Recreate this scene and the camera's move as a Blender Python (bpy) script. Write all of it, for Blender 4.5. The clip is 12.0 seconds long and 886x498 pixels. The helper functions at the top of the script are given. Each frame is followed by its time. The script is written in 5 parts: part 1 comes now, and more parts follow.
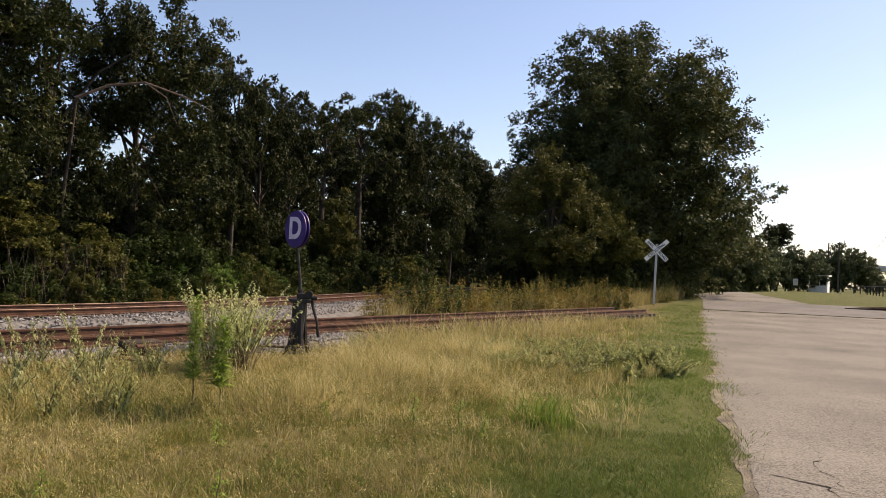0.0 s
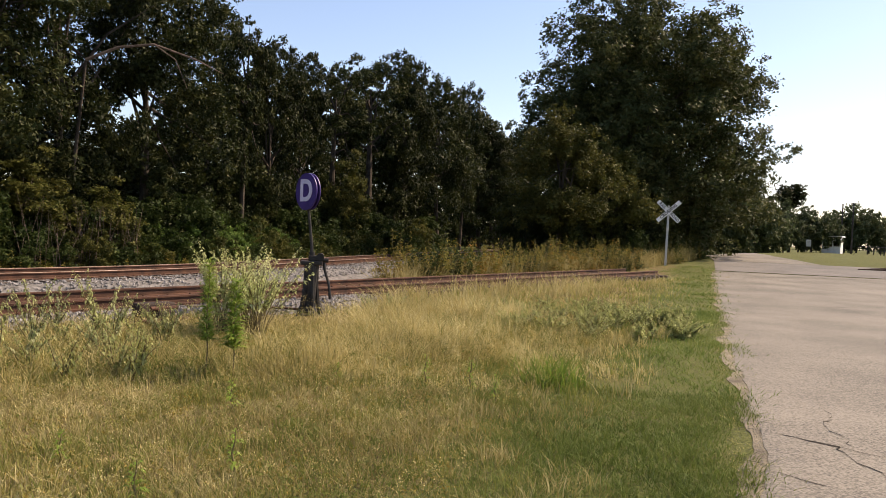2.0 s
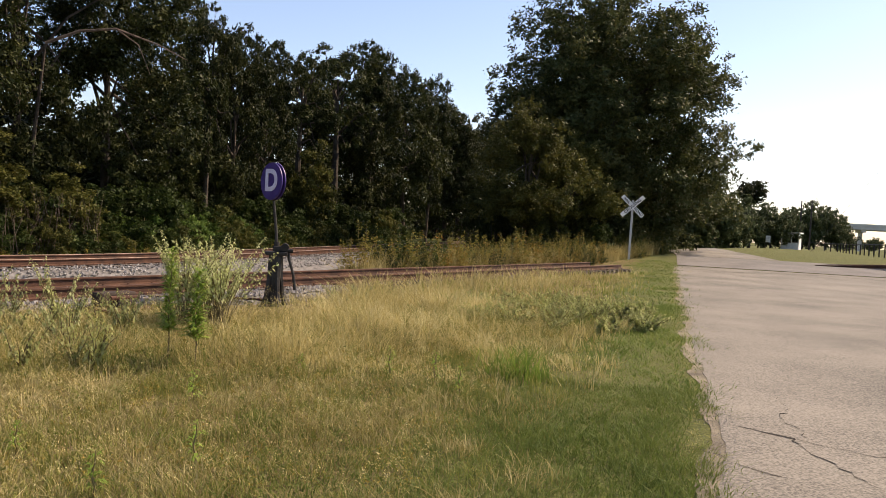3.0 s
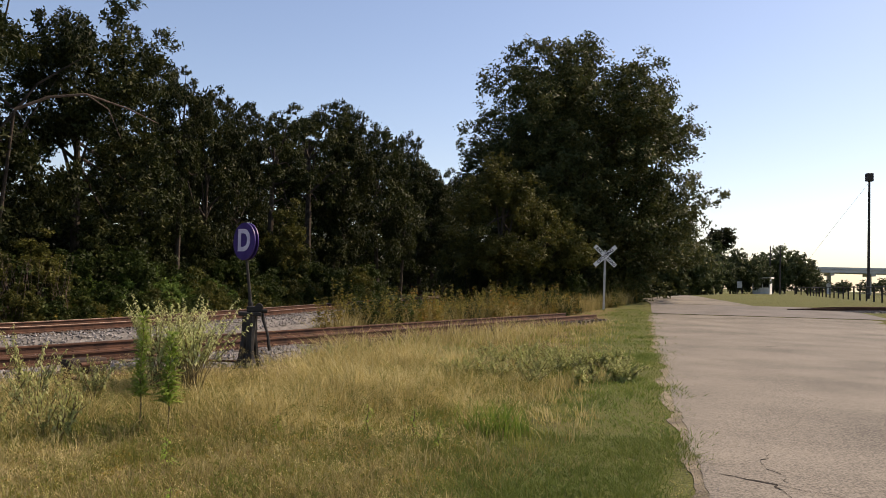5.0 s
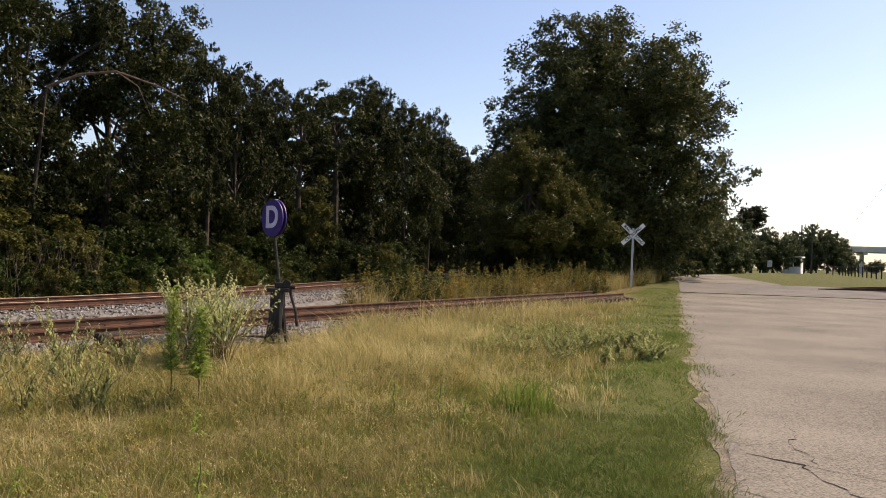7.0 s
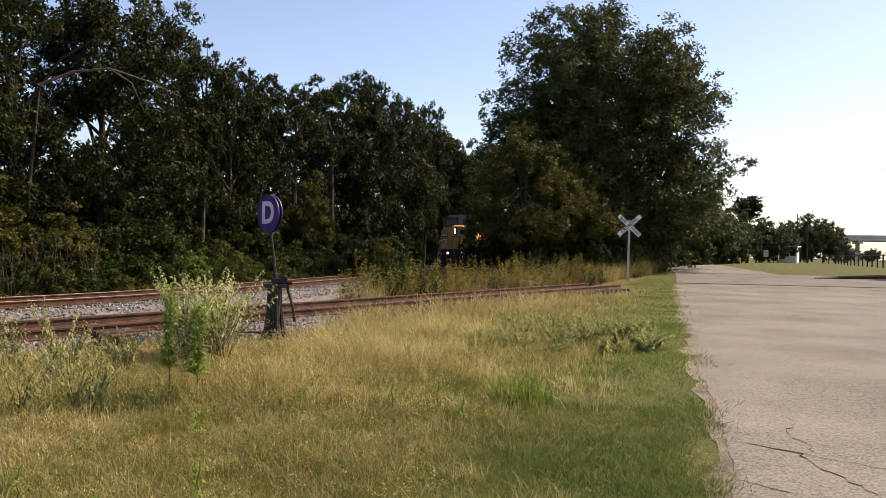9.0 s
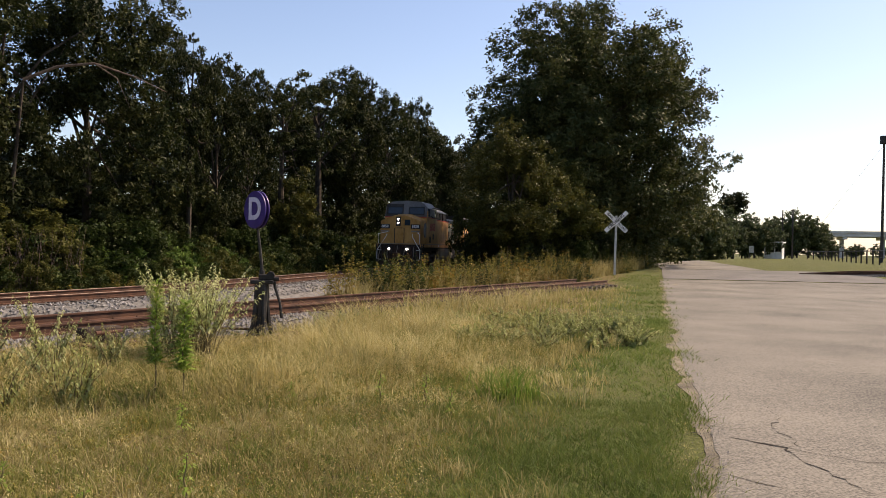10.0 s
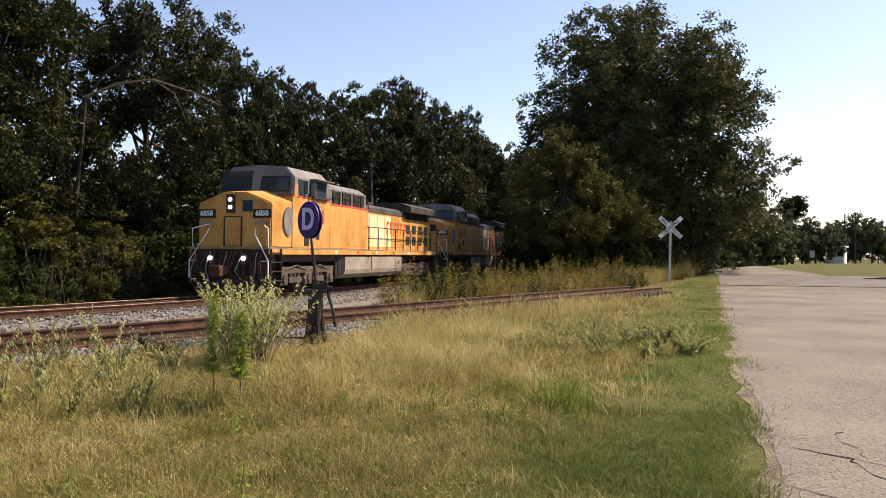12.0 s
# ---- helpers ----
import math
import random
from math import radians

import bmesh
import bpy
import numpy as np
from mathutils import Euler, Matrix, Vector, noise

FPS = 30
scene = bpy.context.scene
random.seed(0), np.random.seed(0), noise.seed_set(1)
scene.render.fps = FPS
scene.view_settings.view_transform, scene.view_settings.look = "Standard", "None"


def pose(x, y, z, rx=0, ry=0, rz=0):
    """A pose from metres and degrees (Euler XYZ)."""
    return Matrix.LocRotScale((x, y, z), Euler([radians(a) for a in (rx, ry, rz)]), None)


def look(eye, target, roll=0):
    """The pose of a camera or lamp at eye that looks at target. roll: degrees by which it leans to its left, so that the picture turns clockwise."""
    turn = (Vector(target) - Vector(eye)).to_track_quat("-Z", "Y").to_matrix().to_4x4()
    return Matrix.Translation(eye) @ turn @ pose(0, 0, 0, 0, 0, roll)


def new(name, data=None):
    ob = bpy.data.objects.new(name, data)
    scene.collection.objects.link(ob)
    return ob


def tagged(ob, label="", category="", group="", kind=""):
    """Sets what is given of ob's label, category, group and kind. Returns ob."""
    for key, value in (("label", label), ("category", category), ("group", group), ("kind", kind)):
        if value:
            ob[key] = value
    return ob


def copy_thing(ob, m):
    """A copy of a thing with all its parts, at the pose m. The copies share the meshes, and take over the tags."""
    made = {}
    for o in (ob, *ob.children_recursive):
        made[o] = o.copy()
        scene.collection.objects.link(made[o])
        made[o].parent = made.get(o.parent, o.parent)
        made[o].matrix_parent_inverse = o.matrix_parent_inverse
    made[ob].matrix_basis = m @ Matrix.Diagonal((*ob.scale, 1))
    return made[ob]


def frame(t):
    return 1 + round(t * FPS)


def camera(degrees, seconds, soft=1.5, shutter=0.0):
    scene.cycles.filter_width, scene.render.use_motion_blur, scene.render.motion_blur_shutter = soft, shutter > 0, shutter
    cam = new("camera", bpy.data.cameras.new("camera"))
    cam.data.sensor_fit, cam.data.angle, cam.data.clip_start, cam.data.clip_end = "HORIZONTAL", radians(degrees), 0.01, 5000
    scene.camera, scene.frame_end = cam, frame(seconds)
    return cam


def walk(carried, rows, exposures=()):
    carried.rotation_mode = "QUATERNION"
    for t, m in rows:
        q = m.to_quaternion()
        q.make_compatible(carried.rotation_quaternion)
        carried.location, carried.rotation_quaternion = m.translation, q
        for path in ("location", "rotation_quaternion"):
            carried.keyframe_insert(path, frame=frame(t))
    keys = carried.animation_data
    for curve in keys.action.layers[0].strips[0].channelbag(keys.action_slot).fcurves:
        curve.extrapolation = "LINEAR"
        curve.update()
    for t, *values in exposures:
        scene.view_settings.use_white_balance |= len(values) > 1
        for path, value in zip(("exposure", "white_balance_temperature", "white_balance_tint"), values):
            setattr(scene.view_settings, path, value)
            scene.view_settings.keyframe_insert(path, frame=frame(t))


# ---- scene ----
cam = camera(58.0, 12.0, 0.65)
EYE = (0.0, 0.0, 1.65)
# seconds, yaw, pitch, roll of a camera held in the hand on one spot
TURNS = [
    (0.0, -0.0, 1.4, -2.8), (0.5, 0.12, 0.82, -2.66), (1.0, -0.02, 0.54, -2.51), (1.5, 0.07, 0.09, -2.6),
    (2.0, 0.79, -1.36, -2.63), (2.5, -0.21, -1.53, -2.9), (2.7, -1.62, -1.82, -3.52), (4.3, -1.05, 0.12, -2.31),
    (4.5, -1.77, 1.3, -2.04), (5.0, -3.46, 2.2, -1.65), (5.5, -3.16, 1.49, -1.09), (6.0, -1.65, 1.16, -1.48),
    (6.5, -1.26, 1.0, -1.89), (7.0, -1.56, 0.52, -1.96), (9.0, -1.8, 0.07, -1.27), (9.5, -2.27, -0.84, -1.16),
    (10.0, -2.7, -0.19, -1.23), (10.5, -2.32, -0.0, -1.23), (11.0, -1.75, -0.1, -1.25), (11.5, -0.43, 0.22, -1.15),
    (12.0, 0.99, 0.33, -0.66),
]
walk(cam, [(t, pose(*EYE, 90 + p, r, y)) for t, y, p, r in TURNS],
     [(t, e - 0.05, 6850, 20) for t, e in ((0.0, 0.65), (1.0, 0.82), (2.5, 0.82), (4.5, 0.75), (5.0, 0.45), (6.0, 0.42), (7.0, 0.63), (9.0, 0.75), (10.0, 0.65), (11.0, 0.72), (12.0, 0.82))])

# ---- light ----
SUN_AZ, SUN_EL = 66.0, 46.0
world = bpy.data.worlds.new("sky")
scene.world = world
world.use_nodes = True
wn = world.node_tree.nodes
sky = wn.new("ShaderNodeTexSky")
sky.sky_type, sky.sun_disc = "NISHITA", False
sky.sun_elevation, sky.sun_rotation = radians(SUN_EL), radians(SUN_AZ)
sky.air_density, sky.dust_density, sky.ozone_density = 1.0, 0.75, 1.1
world.node_tree.links.new(sky.outputs[0], wn["Background"].inputs[0])
wn["Background"].inputs[1].default_value = 0.116
sun = new("sun", bpy.data.lights.new("sun", "SUN"))
sun.data.energy, sun.data.angle, sun.data.color = 5.0, radians(0.6), (1.0, 0.85, 0.62)
sun_way = Vector((math.sin(radians(SUN_AZ)) * math.cos(radians(SUN_EL)), math.cos(radians(SUN_AZ)) * math.cos(radians(SUN_EL)), math.sin(radians(SUN_EL))))
sun.matrix_world = look(sun_way * 100, (0, 0, 0))

# ---- materials ----


def material(name, low, high, scale=4.0, rough=0.8, metal=0.0, bump=0.3, fine=40.0, gloss=0.3, stretch=1.0):
    """Two noises mix two or three tones of one surface, the finer one also gives relief."""
    m = bpy.data.materials.new(name)
    m.use_nodes = True
    n, ln = m.node_tree.nodes, m.node_tree.links
    bs = n["Principled BSDF"]
    co = n.new("ShaderNodeTexCoord")
    a, b = n.new("ShaderNodeTexNoise"), n.new("ShaderNodeTexNoise")
    a.inputs["Scale"].default_value, b.inputs["Scale"].default_value = scale, fine
    a.inputs["Detail"].default_value, b.inputs["Detail"].default_value = 6, 3
    mx = n.new("ShaderNodeMath")
    mx.operation = "MULTIPLY_ADD"
    mx.inputs[1].default_value = 0.45
    ramp = n.new("ShaderNodeValToRGB")
    ramp.color_ramp.elements[0].position, ramp.color_ramp.elements[1].position = 0.52, 0.88
    ramp.color_ramp.elements[0].color, ramp.color_ramp.elements[1].color = (*low, 1), (*high, 1)
    mp = n.new("ShaderNodeMapping")
    mp.inputs["Scale"].default_value = (1, 1, stretch)
    ln.new(co.outputs["Object"], mp.inputs["Vector"])
    for t in (a, b):
        ln.new(mp.outputs[0], t.inputs["Vector"])
    ln.new(b.outputs["Fac"], mx.inputs[0])
    ln.new(a.outputs["Fac"], mx.inputs[2])
    ln.new(mx.outputs[0], ramp.inputs[0])
    ln.new(ramp.outputs[0], bs.inputs["Base Color"])
    bs.inputs["Roughness"].default_value, bs.inputs["Metallic"].default_value = rough, metal
    bs.inputs["Specular IOR Level"].default_value = gloss
    if bump:
        bp = n.new("ShaderNodeBump")
        bp.inputs["Strength"].default_value, bp.inputs["Distance"].default_value = bump, 0.02
        ln.new(b.outputs["Fac"], bp.inputs["Height"])
        ln.new(bp.outputs[0], bs.inputs["Normal"])
    return m


def leaf_material(name, tones, through_light=0.3, rough=0.55):
    """Leaves and blades: tone by leaf, a part of the light passes through."""
    m = bpy.data.materials.new(name)
    m.use_nodes = True
    n, ln = m.node_tree.nodes, m.node_tree.links
    bs, out = n["Principled BSDF"], n["Material Output"]
    geo, info = n.new("ShaderNodeNewGeometry"), n.new("ShaderNodeObjectInfo")
    co, no = n.new("ShaderNodeTexCoord"), n.new("ShaderNodeTexNoise")
    no.inputs["Scale"].default_value = 0.55
    ln.new(co.outputs["Object"], no.inputs["Vector"])
    s1, s2 = n.new("ShaderNodeMath"), n.new("ShaderNodeMath")
    s1.operation = s2.operation = "MULTIPLY_ADD"
    s1.inputs[1].default_value, s2.inputs[1].default_value, s2.inputs[2].default_value = 0.5, 1.1, -0.3
    ln.new(geo.outputs["Random Per Island"], s1.inputs[0])
    ln.new(no.outputs["Fac"], s2.inputs[0])
    ln.new(s2.outputs[0], s1.inputs[2])
    ramp = n.new("ShaderNodeValToRGB")
    els = ramp.color_ramp.elements
    for i, c in enumerate(tones):
        e = els[i] if i < 2 else els.new(1.0)
        e.position, e.color = i / (len(tones) - 1), (*c, 1)
    ln.new(s1.outputs[0], ramp.inputs[0])
    hue = n.new("ShaderNodeHueSaturation")
    v = n.new("ShaderNodeMapRange")
    v.inputs["To Min"].default_value, v.inputs["To Max"].default_value = 0.8, 1.2
    ln.new(info.outputs["Random"], v.inputs["Value"])
    ln.new(v.outputs[0], hue.inputs["Value"])
    ln.new(ramp.outputs[0], hue.inputs["Color"])
    ln.new(hue.outputs[0], bs.inputs["Base Color"])
    bs.inputs["Roughness"].default_value = rough
    bs.inputs["Specular IOR Level"].default_value = 0.1
    tr, mix = n.new("ShaderNodeBsdfTranslucent"), n.new("ShaderNodeMixShader")
    mix.inputs[0].default_value = through_light
    ln.new(hue.outputs[0], tr.inputs[0])
    ln.new(bs.outputs[0], mix.inputs[1])
    ln.new(tr.outputs[0], mix.inputs[2])
    ln.new(mix.outputs[0], out.inputs[0])
    return m


def glow(name, colour, strength):
    m = bpy.data.materials.new(name)
    m.use_nodes = True
    bs = m.node_tree.nodes["Principled BSDF"]
    bs.inputs["Base Color"].default_value = (*colour, 1)
    bs.inputs["Emission Color"].default_value, bs.inputs["Emission Strength"].default_value = (*colour, 1), strength
    return m


def ground_material():
    """Soil, straw and short green grass, mixed by the mown zone and two noises."""
    m = bpy.data.materials.new("meadow_ground")
    m.use_nodes = True
    n, ln = m.node_tree.nodes, m.node_tree.links
    bs = n["Principled BSDF"]
    co, at = n.new("ShaderNodeTexCoord"), n.new("ShaderNodeAttribute")
    at.attribute_name = "mown"
    big, small = n.new("ShaderNodeTexNoise"), n.new("ShaderNodeTexNoise")
    big.inputs["Scale"].default_value, small.inputs["Scale"].default_value = 0.8, 26
    big.inputs["Detail"].default_value, small.inputs["Detail"].default_value = 5, 6
    dry, green = n.new("ShaderNodeValToRGB"), n.new("ShaderNodeValToRGB")
    for r, c in ((dry, ((0.065, 0.05, 0.026), (0.22, 0.165, 0.075))), (green, ((0.045, 0.055, 0.016), (0.125, 0.13, 0.042)))):
        r.color_ramp.elements[0].position, r.color_ramp.elements[1].position = 0.3, 0.7
        r.color_ramp.elements[0].color, r.color_ramp.elements[1].color = (*c[0], 1), (*c[1], 1)
        ln.new(small.outputs["Fac"], r.inputs[0])
    for t in (big, small):
        ln.new(co.outputs["Object"], t.inputs["Vector"])
    ad = n.new("ShaderNodeMath")
    ad.operation, ad.use_clamp = "MULTIPLY_ADD", True
    ad.inputs[1].default_value = 1.6
    sub = n.new("ShaderNodeMath")
    sub.operation, sub.inputs[1].default_value = "SUBTRACT", 0.5
    ln.new(big.outputs["Fac"], sub.inputs[0])
    ln.new(sub.outputs[0], ad.inputs[0])
    ln.new(at.outputs["Fac"], ad.inputs[2])
    mix = n.new("ShaderNodeMix")
    mix.data_type = "RGBA"
    ln.new(ad.outputs[0], mix.inputs["Factor"])
    ln.new(dry.outputs[0], mix.inputs["A"])
    ln.new(green.outputs[0], mix.inputs["B"])
    ln.new(mix.outputs["Result"], bs.inputs["Base Color"])
    bs.inputs["Roughness"].default_value = 0.95
    bs.inputs["Specular IOR Level"].default_value = 0.1
    bp = n.new("ShaderNodeBump")
    bp.inputs["Strength"].default_value, bp.inputs["Distance"].default_value = 0.8, 0.04
    ln.new(small.outputs["Fac"], bp.inputs["Height"])
    ln.new(bp.outputs[0], bs.inputs["Normal"])
    return m


M = dict(
    ground=ground_material(),
    asphalt=material("worn_asphalt", (0.05, 0.046, 0.039), (0.222, 0.201, 0.166), 48, 0.9, 0, 0, 0.4),
    asphalt_dark=material("patched_asphalt", (0.07, 0.065, 0.06), (0.17, 0.157, 0.14), 48, 0.9, 0, 0, 0.5),
    dirt=material("sandy_dirt", (0.085, 0.072, 0.05), (0.22, 0.19, 0.135), 3.0, 0.95, 0, 1.0, 40),
    crack=material("crack_soil", (0.010, 0.009, 0.007), (0.035, 0.028, 0.02), 12, 1.0, 0, 0.4),
    gravel=material("gravel_bed", (0.06, 0.056, 0.052), (0.19, 0.18, 0.17), 6, 0.9, 0, 1.0, 22),
    stone=leaf_material("ballast_stone", ((0.08, 0.075, 0.07), (0.20, 0.19, 0.18), (0.42, 0.40, 0.38)), 0.0, 0.85),
    rust=material("rusted_rail", (0.036, 0.018, 0.012), (0.10, 0.047, 0.028), 3, 0.75, 0.2, 0.5, 60),
    railhead=material("worn_rail_head", (0.13, 0.085, 0.06), (0.26, 0.20, 0.165), 5, 0.5, 0.5, 0.1, 60),
    tie=material("old_tie_wood", (0.04, 0.032, 0.026), (0.12, 0.095, 0.075), 4, 0.9, 0, 0.7, 30),
    bark=material("bark", (0.020, 0.016, 0.012), (0.075, 0.060, 0.045), 3, 0.95, 0, 1.0, 20),
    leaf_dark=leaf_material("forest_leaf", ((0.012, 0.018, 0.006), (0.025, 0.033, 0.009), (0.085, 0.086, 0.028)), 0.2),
    leaf_oak=leaf_material("oak_leaf", ((0.020, 0.030, 0.010), (0.044, 0.054, 0.018), (0.125, 0.122, 0.045)), 0.25),
    leaf_olive=leaf_material("olive_leaf", ((0.035, 0.045, 0.010), (0.080, 0.085, 0.020), (0.15, 0.13, 0.035)), 0.3),
    leaf_bush=leaf_material("bush_leaf", ((0.014, 0.025, 0.006), (0.034, 0.052, 0.012), (0.092, 0.102, 0.028)), 0.3),
    # brighter copy of the bush leaf, with sunlight painted into its tones
    leaf_sun_tone=leaf_material("bush_leaf_sun_tone", ((0.035, 0.07, 0.012), (0.085, 0.14, 0.028), (0.17, 0.21, 0.055)), 0.35),
    # paler tones for far trees: the haze is in the colour
    leaf_hazed=leaf_material("hazed_far_leaf", ((0.035, 0.050, 0.022), (0.065, 0.085, 0.036), (0.12, 0.125, 0.055)), 0.3),
    leaf_autumn=leaf_material("turning_leaf", ((0.05, 0.06, 0.012), (0.14, 0.115, 0.022), (0.30, 0.12, 0.03)), 0.35),
    leaf_weed=leaf_material("weed_leaf", ((0.16, 0.20, 0.065), (0.38, 0.41, 0.17), (0.74, 0.72, 0.48)), 0.45),
    leaf_meadow=leaf_material("meadow_weed_leaf", ((0.06, 0.07, 0.014), (0.20, 0.18, 0.04), (0.42, 0.27, 0.07)), 0.4),
    leaf_creeper=leaf_material("creeper_leaf", ((0.13, 0.16, 0.045), (0.30, 0.32, 0.11), (0.56, 0.54, 0.27)), 0.45),
    leaf_fresh=leaf_material("fresh_leaf", ((0.10, 0.18, 0.025), (0.20, 0.29, 0.05), (0.40, 0.42, 0.11)), 0.45),
    stem=material("weed_stem", (0.09, 0.07, 0.035), (0.20, 0.17, 0.07), 5, 0.9),
    twig=material("dry_twig", (0.07, 0.05, 0.038), (0.16, 0.12, 0.09), 5, 0.9),
    straw=leaf_material("straw_grass", ((0.13, 0.115, 0.04), (0.37, 0.31, 0.125), (0.66, 0.58, 0.31)), 0.35),
    grass=leaf_material("green_grass", ((0.08, 0.11, 0.022), (0.19, 0.21, 0.05), (0.42, 0.35, 0.13)), 0.35),
    mown=leaf_material("mown_grass", ((0.06, 0.09, 0.018), (0.13, 0.18, 0.04), (0.26, 0.27, 0.085)), 0.35),
    yellow=material("armour_yellow_paint", (0.40, 0.185, 0.036), (0.62, 0.34, 0.10), 1.3, 0.55, 0, 0.08, 9, gloss=0.35, stretch=0.55),
    pale=material("faded_yellow_paint", (0.60, 0.50, 0.24), (0.70, 0.66, 0.45), 2.0, 0.6, 0, 0.1, 10, stretch=0.4),
    grey=material("weathered_grey_paint", (0.115, 0.11, 0.105), (0.20, 0.195, 0.19), 1.5, 0.6, 0, 0.1, 20),
    taupe=material("dusty_grey_paint", (0.20, 0.17, 0.145), (0.32, 0.285, 0.245), 1.2, 0.8, 0, 0.2, 18),
    truck_dirt=material("oily_dirt", (0.040, 0.031, 0.025), (0.105, 0.082, 0.066), 2.5, 0.85, 0, 0.4, 20),
    black=material("sooty_black_paint", (0.012, 0.011, 0.010), (0.035, 0.032, 0.028), 4, 0.6, 0, 0.2),
    soot=material("sooty_grey_paint", (0.022, 0.021, 0.02), (0.07, 0.066, 0.06), 1.5, 0.7, 0, 0.2, 20),
    grime=material("brown_grime", (0.014, 0.010, 0.008), (0.05, 0.033, 0.025), 4, 0.8, 0, 0.3),
    red=material("faded_red_paint", (0.42, 0.045, 0.025), (0.55, 0.085, 0.045), 3, 0.55, 0, 0.1),
    white=material("white_paint", (0.70, 0.69, 0.66), (0.85, 0.84, 0.82), 3, 0.55, 0, 0.1),
    steel=material("galvanised_post", (0.36, 0.36, 0.35), (0.52, 0.52, 0.50), 5, 0.5, 0.3, 0.1),
    purple=material("purple_enamel", (0.030, 0.016, 0.105), (0.052, 0.030, 0.165), 4, 0.45, 0, 0.05),
    lilac=material("pale_letter", (0.44, 0.42, 0.55), (0.58, 0.56, 0.68), 6, 0.5, 0, 0.0),
    concrete=material("bridge_concrete", (0.42, 0.41, 0.39), (0.58, 0.57, 0.55), 0.4, 0.9, 0, 0.2),
    wood=material("dark_pole_wood", (0.035, 0.030, 0.028), (0.075, 0.065, 0.058), 3, 0.9, 0, 0.4),
    lamp=glow("lit_lamp", (1.0, 0.95, 0.85), 9.0),
)
gm = bpy.data.materials.new("cab_glass")
gm.use_nodes = True
gb = gm.node_tree.nodes["Principled BSDF"]
gb.inputs["Base Color"].default_value, gb.inputs["Roughness"].default_value = (0.03, 0.045, 0.06, 1), 0.06
gb.inputs["Specular IOR Level"].default_value = 0.4
M["glass"] = gm

# ---- builders ----


def rig(name, m, label, category, group="", kind=""):
    """An Empty at a thing's base."""
    ob = new(name)
    ob.empty_display_size = 0.2
    ob.matrix_basis = m
    return tagged(ob, label, category, group, kind)


def mesh_of(name, bm, mat):
    me = bpy.data.meshes.new(name)
    bm.normal_update()
    bm.to_mesh(me)
    bm.free()
    me.materials.append(mat)
    return me


def part(name, bm, mat, parent=None, label="", m=None):
    """Links a bmesh, or a mesh that is shared, as one object under its thing."""
    ob = new(name, mesh_of(name, bm, mat) if isinstance(bm, bmesh.types.BMesh) else bm)
    if parent:
        ob.parent = parent
    if m is not None:
        ob.matrix_basis = m
    return tagged(ob, label)


def quads(name, verts, faces, mat):
    """A mesh from numpy arrays of corners and of faces with equally many corners."""
    me = bpy.data.meshes.new(name)
    k = faces.shape[1]
    me.vertices.add(len(verts))
    me.vertices.foreach_set("co", verts.astype(np.float32).ravel())
    me.loops.add(faces.size)
    me.loops.foreach_set("vertex_index", faces.astype(np.int32).ravel())
    me.polygons.add(len(faces))
    me.polygons.foreach_set("loop_start", np.arange(0, faces.size, k, dtype=np.int32))
    me.polygons.foreach_set("use_smooth", np.zeros(len(faces), bool))
    me.update(calc_edges=True)
    me.materials.append(mat)
    return me


def box(bm, x0, x1, y0, y1, z0, z1, bevel=0.0):
    r = bmesh.ops.create_cube(bm, size=1.0, matrix=Matrix.Translation(((x0 + x1) / 2, (y0 + y1) / 2, (z0 + z1) / 2)) @ Matrix.Diagonal((x1 - x0, y1 - y0, z1 - z0, 1)))
    if bevel:
        es = list({e for v in r["verts"] for e in v.link_edges})
        bmesh.ops.bevel(bm, geom=es, offset=bevel, segments=2, affect="EDGES", profile=0.5)
    return bm


def boxes(*rows, bevel=0.0):
    bm = bmesh.new()
    for r in rows:
        box(bm, *r, bevel=bevel)
    return bm


def tube(bm, pts, radii, seg=8):
    """A round bar through points, with a radius at each, closed at both ends."""
    pts = [Vector(p) for p in pts]
    if isinstance(radii, (int, float)):
        radii = [radii] * len(pts)
    rings = []
    for i, p in enumerate(pts):
        way = (pts[min(i + 1, len(pts) - 1)] - pts[max(i - 1, 0)]).normalized()
        side = way.cross(Vector((0, 0, 1)) if abs(way.z) < 0.9 else Vector((1, 0, 0))).normalized()
        up = side.cross(way)
        rings.append([bm.verts.new(p + radii[i] * (math.cos(a) * side + math.sin(a) * up)) for a in (2 * math.pi * k / seg for k in range(seg))])
    for a, b in zip(rings, rings[1:]):
        for k in range(seg):
            bm.faces.new((a[k], a[(k + 1) % seg], b[(k + 1) % seg], b[k]))
    bm.faces.new(rings[0][::-1])
    bm.faces.new(rings[-1])
    return bm


def tubes(*rows, seg=8):
    bm = bmesh.new()
    for pts, r in rows:
        tube(bm, pts, r, seg)
    return bm


def drum(bm, c, axis, r, length, seg=20, r2=None):
    rot = Vector(axis).to_track_quat("Z", "Y").to_matrix().to_4x4()
    bmesh.ops.create_cone(bm, cap_ends=True, segments=seg, radius1=r, radius2=r if r2 is None else r2, depth=length, matrix=Matrix.Translation(c) @ rot)
    return bm


def prism(profile, y0, y1):
    """A closed profile in x and z, drawn from y0 to y1."""
    bm = bmesh.new()
    a = [bm.verts.new((x, y0, z)) for x, z in profile]
    b = [bm.verts.new((x, y1, z)) for x, z in profile]
    n = len(profile)
    for i in range(n):
        bm.faces.new((a[i], a[(i + 1) % n], b[(i + 1) % n], b[i]))
    bm.faces.new(a[::-1])
    bm.faces.new(b)
    bmesh.ops.recalc_face_normals(bm, faces=bm.faces)
    return bm


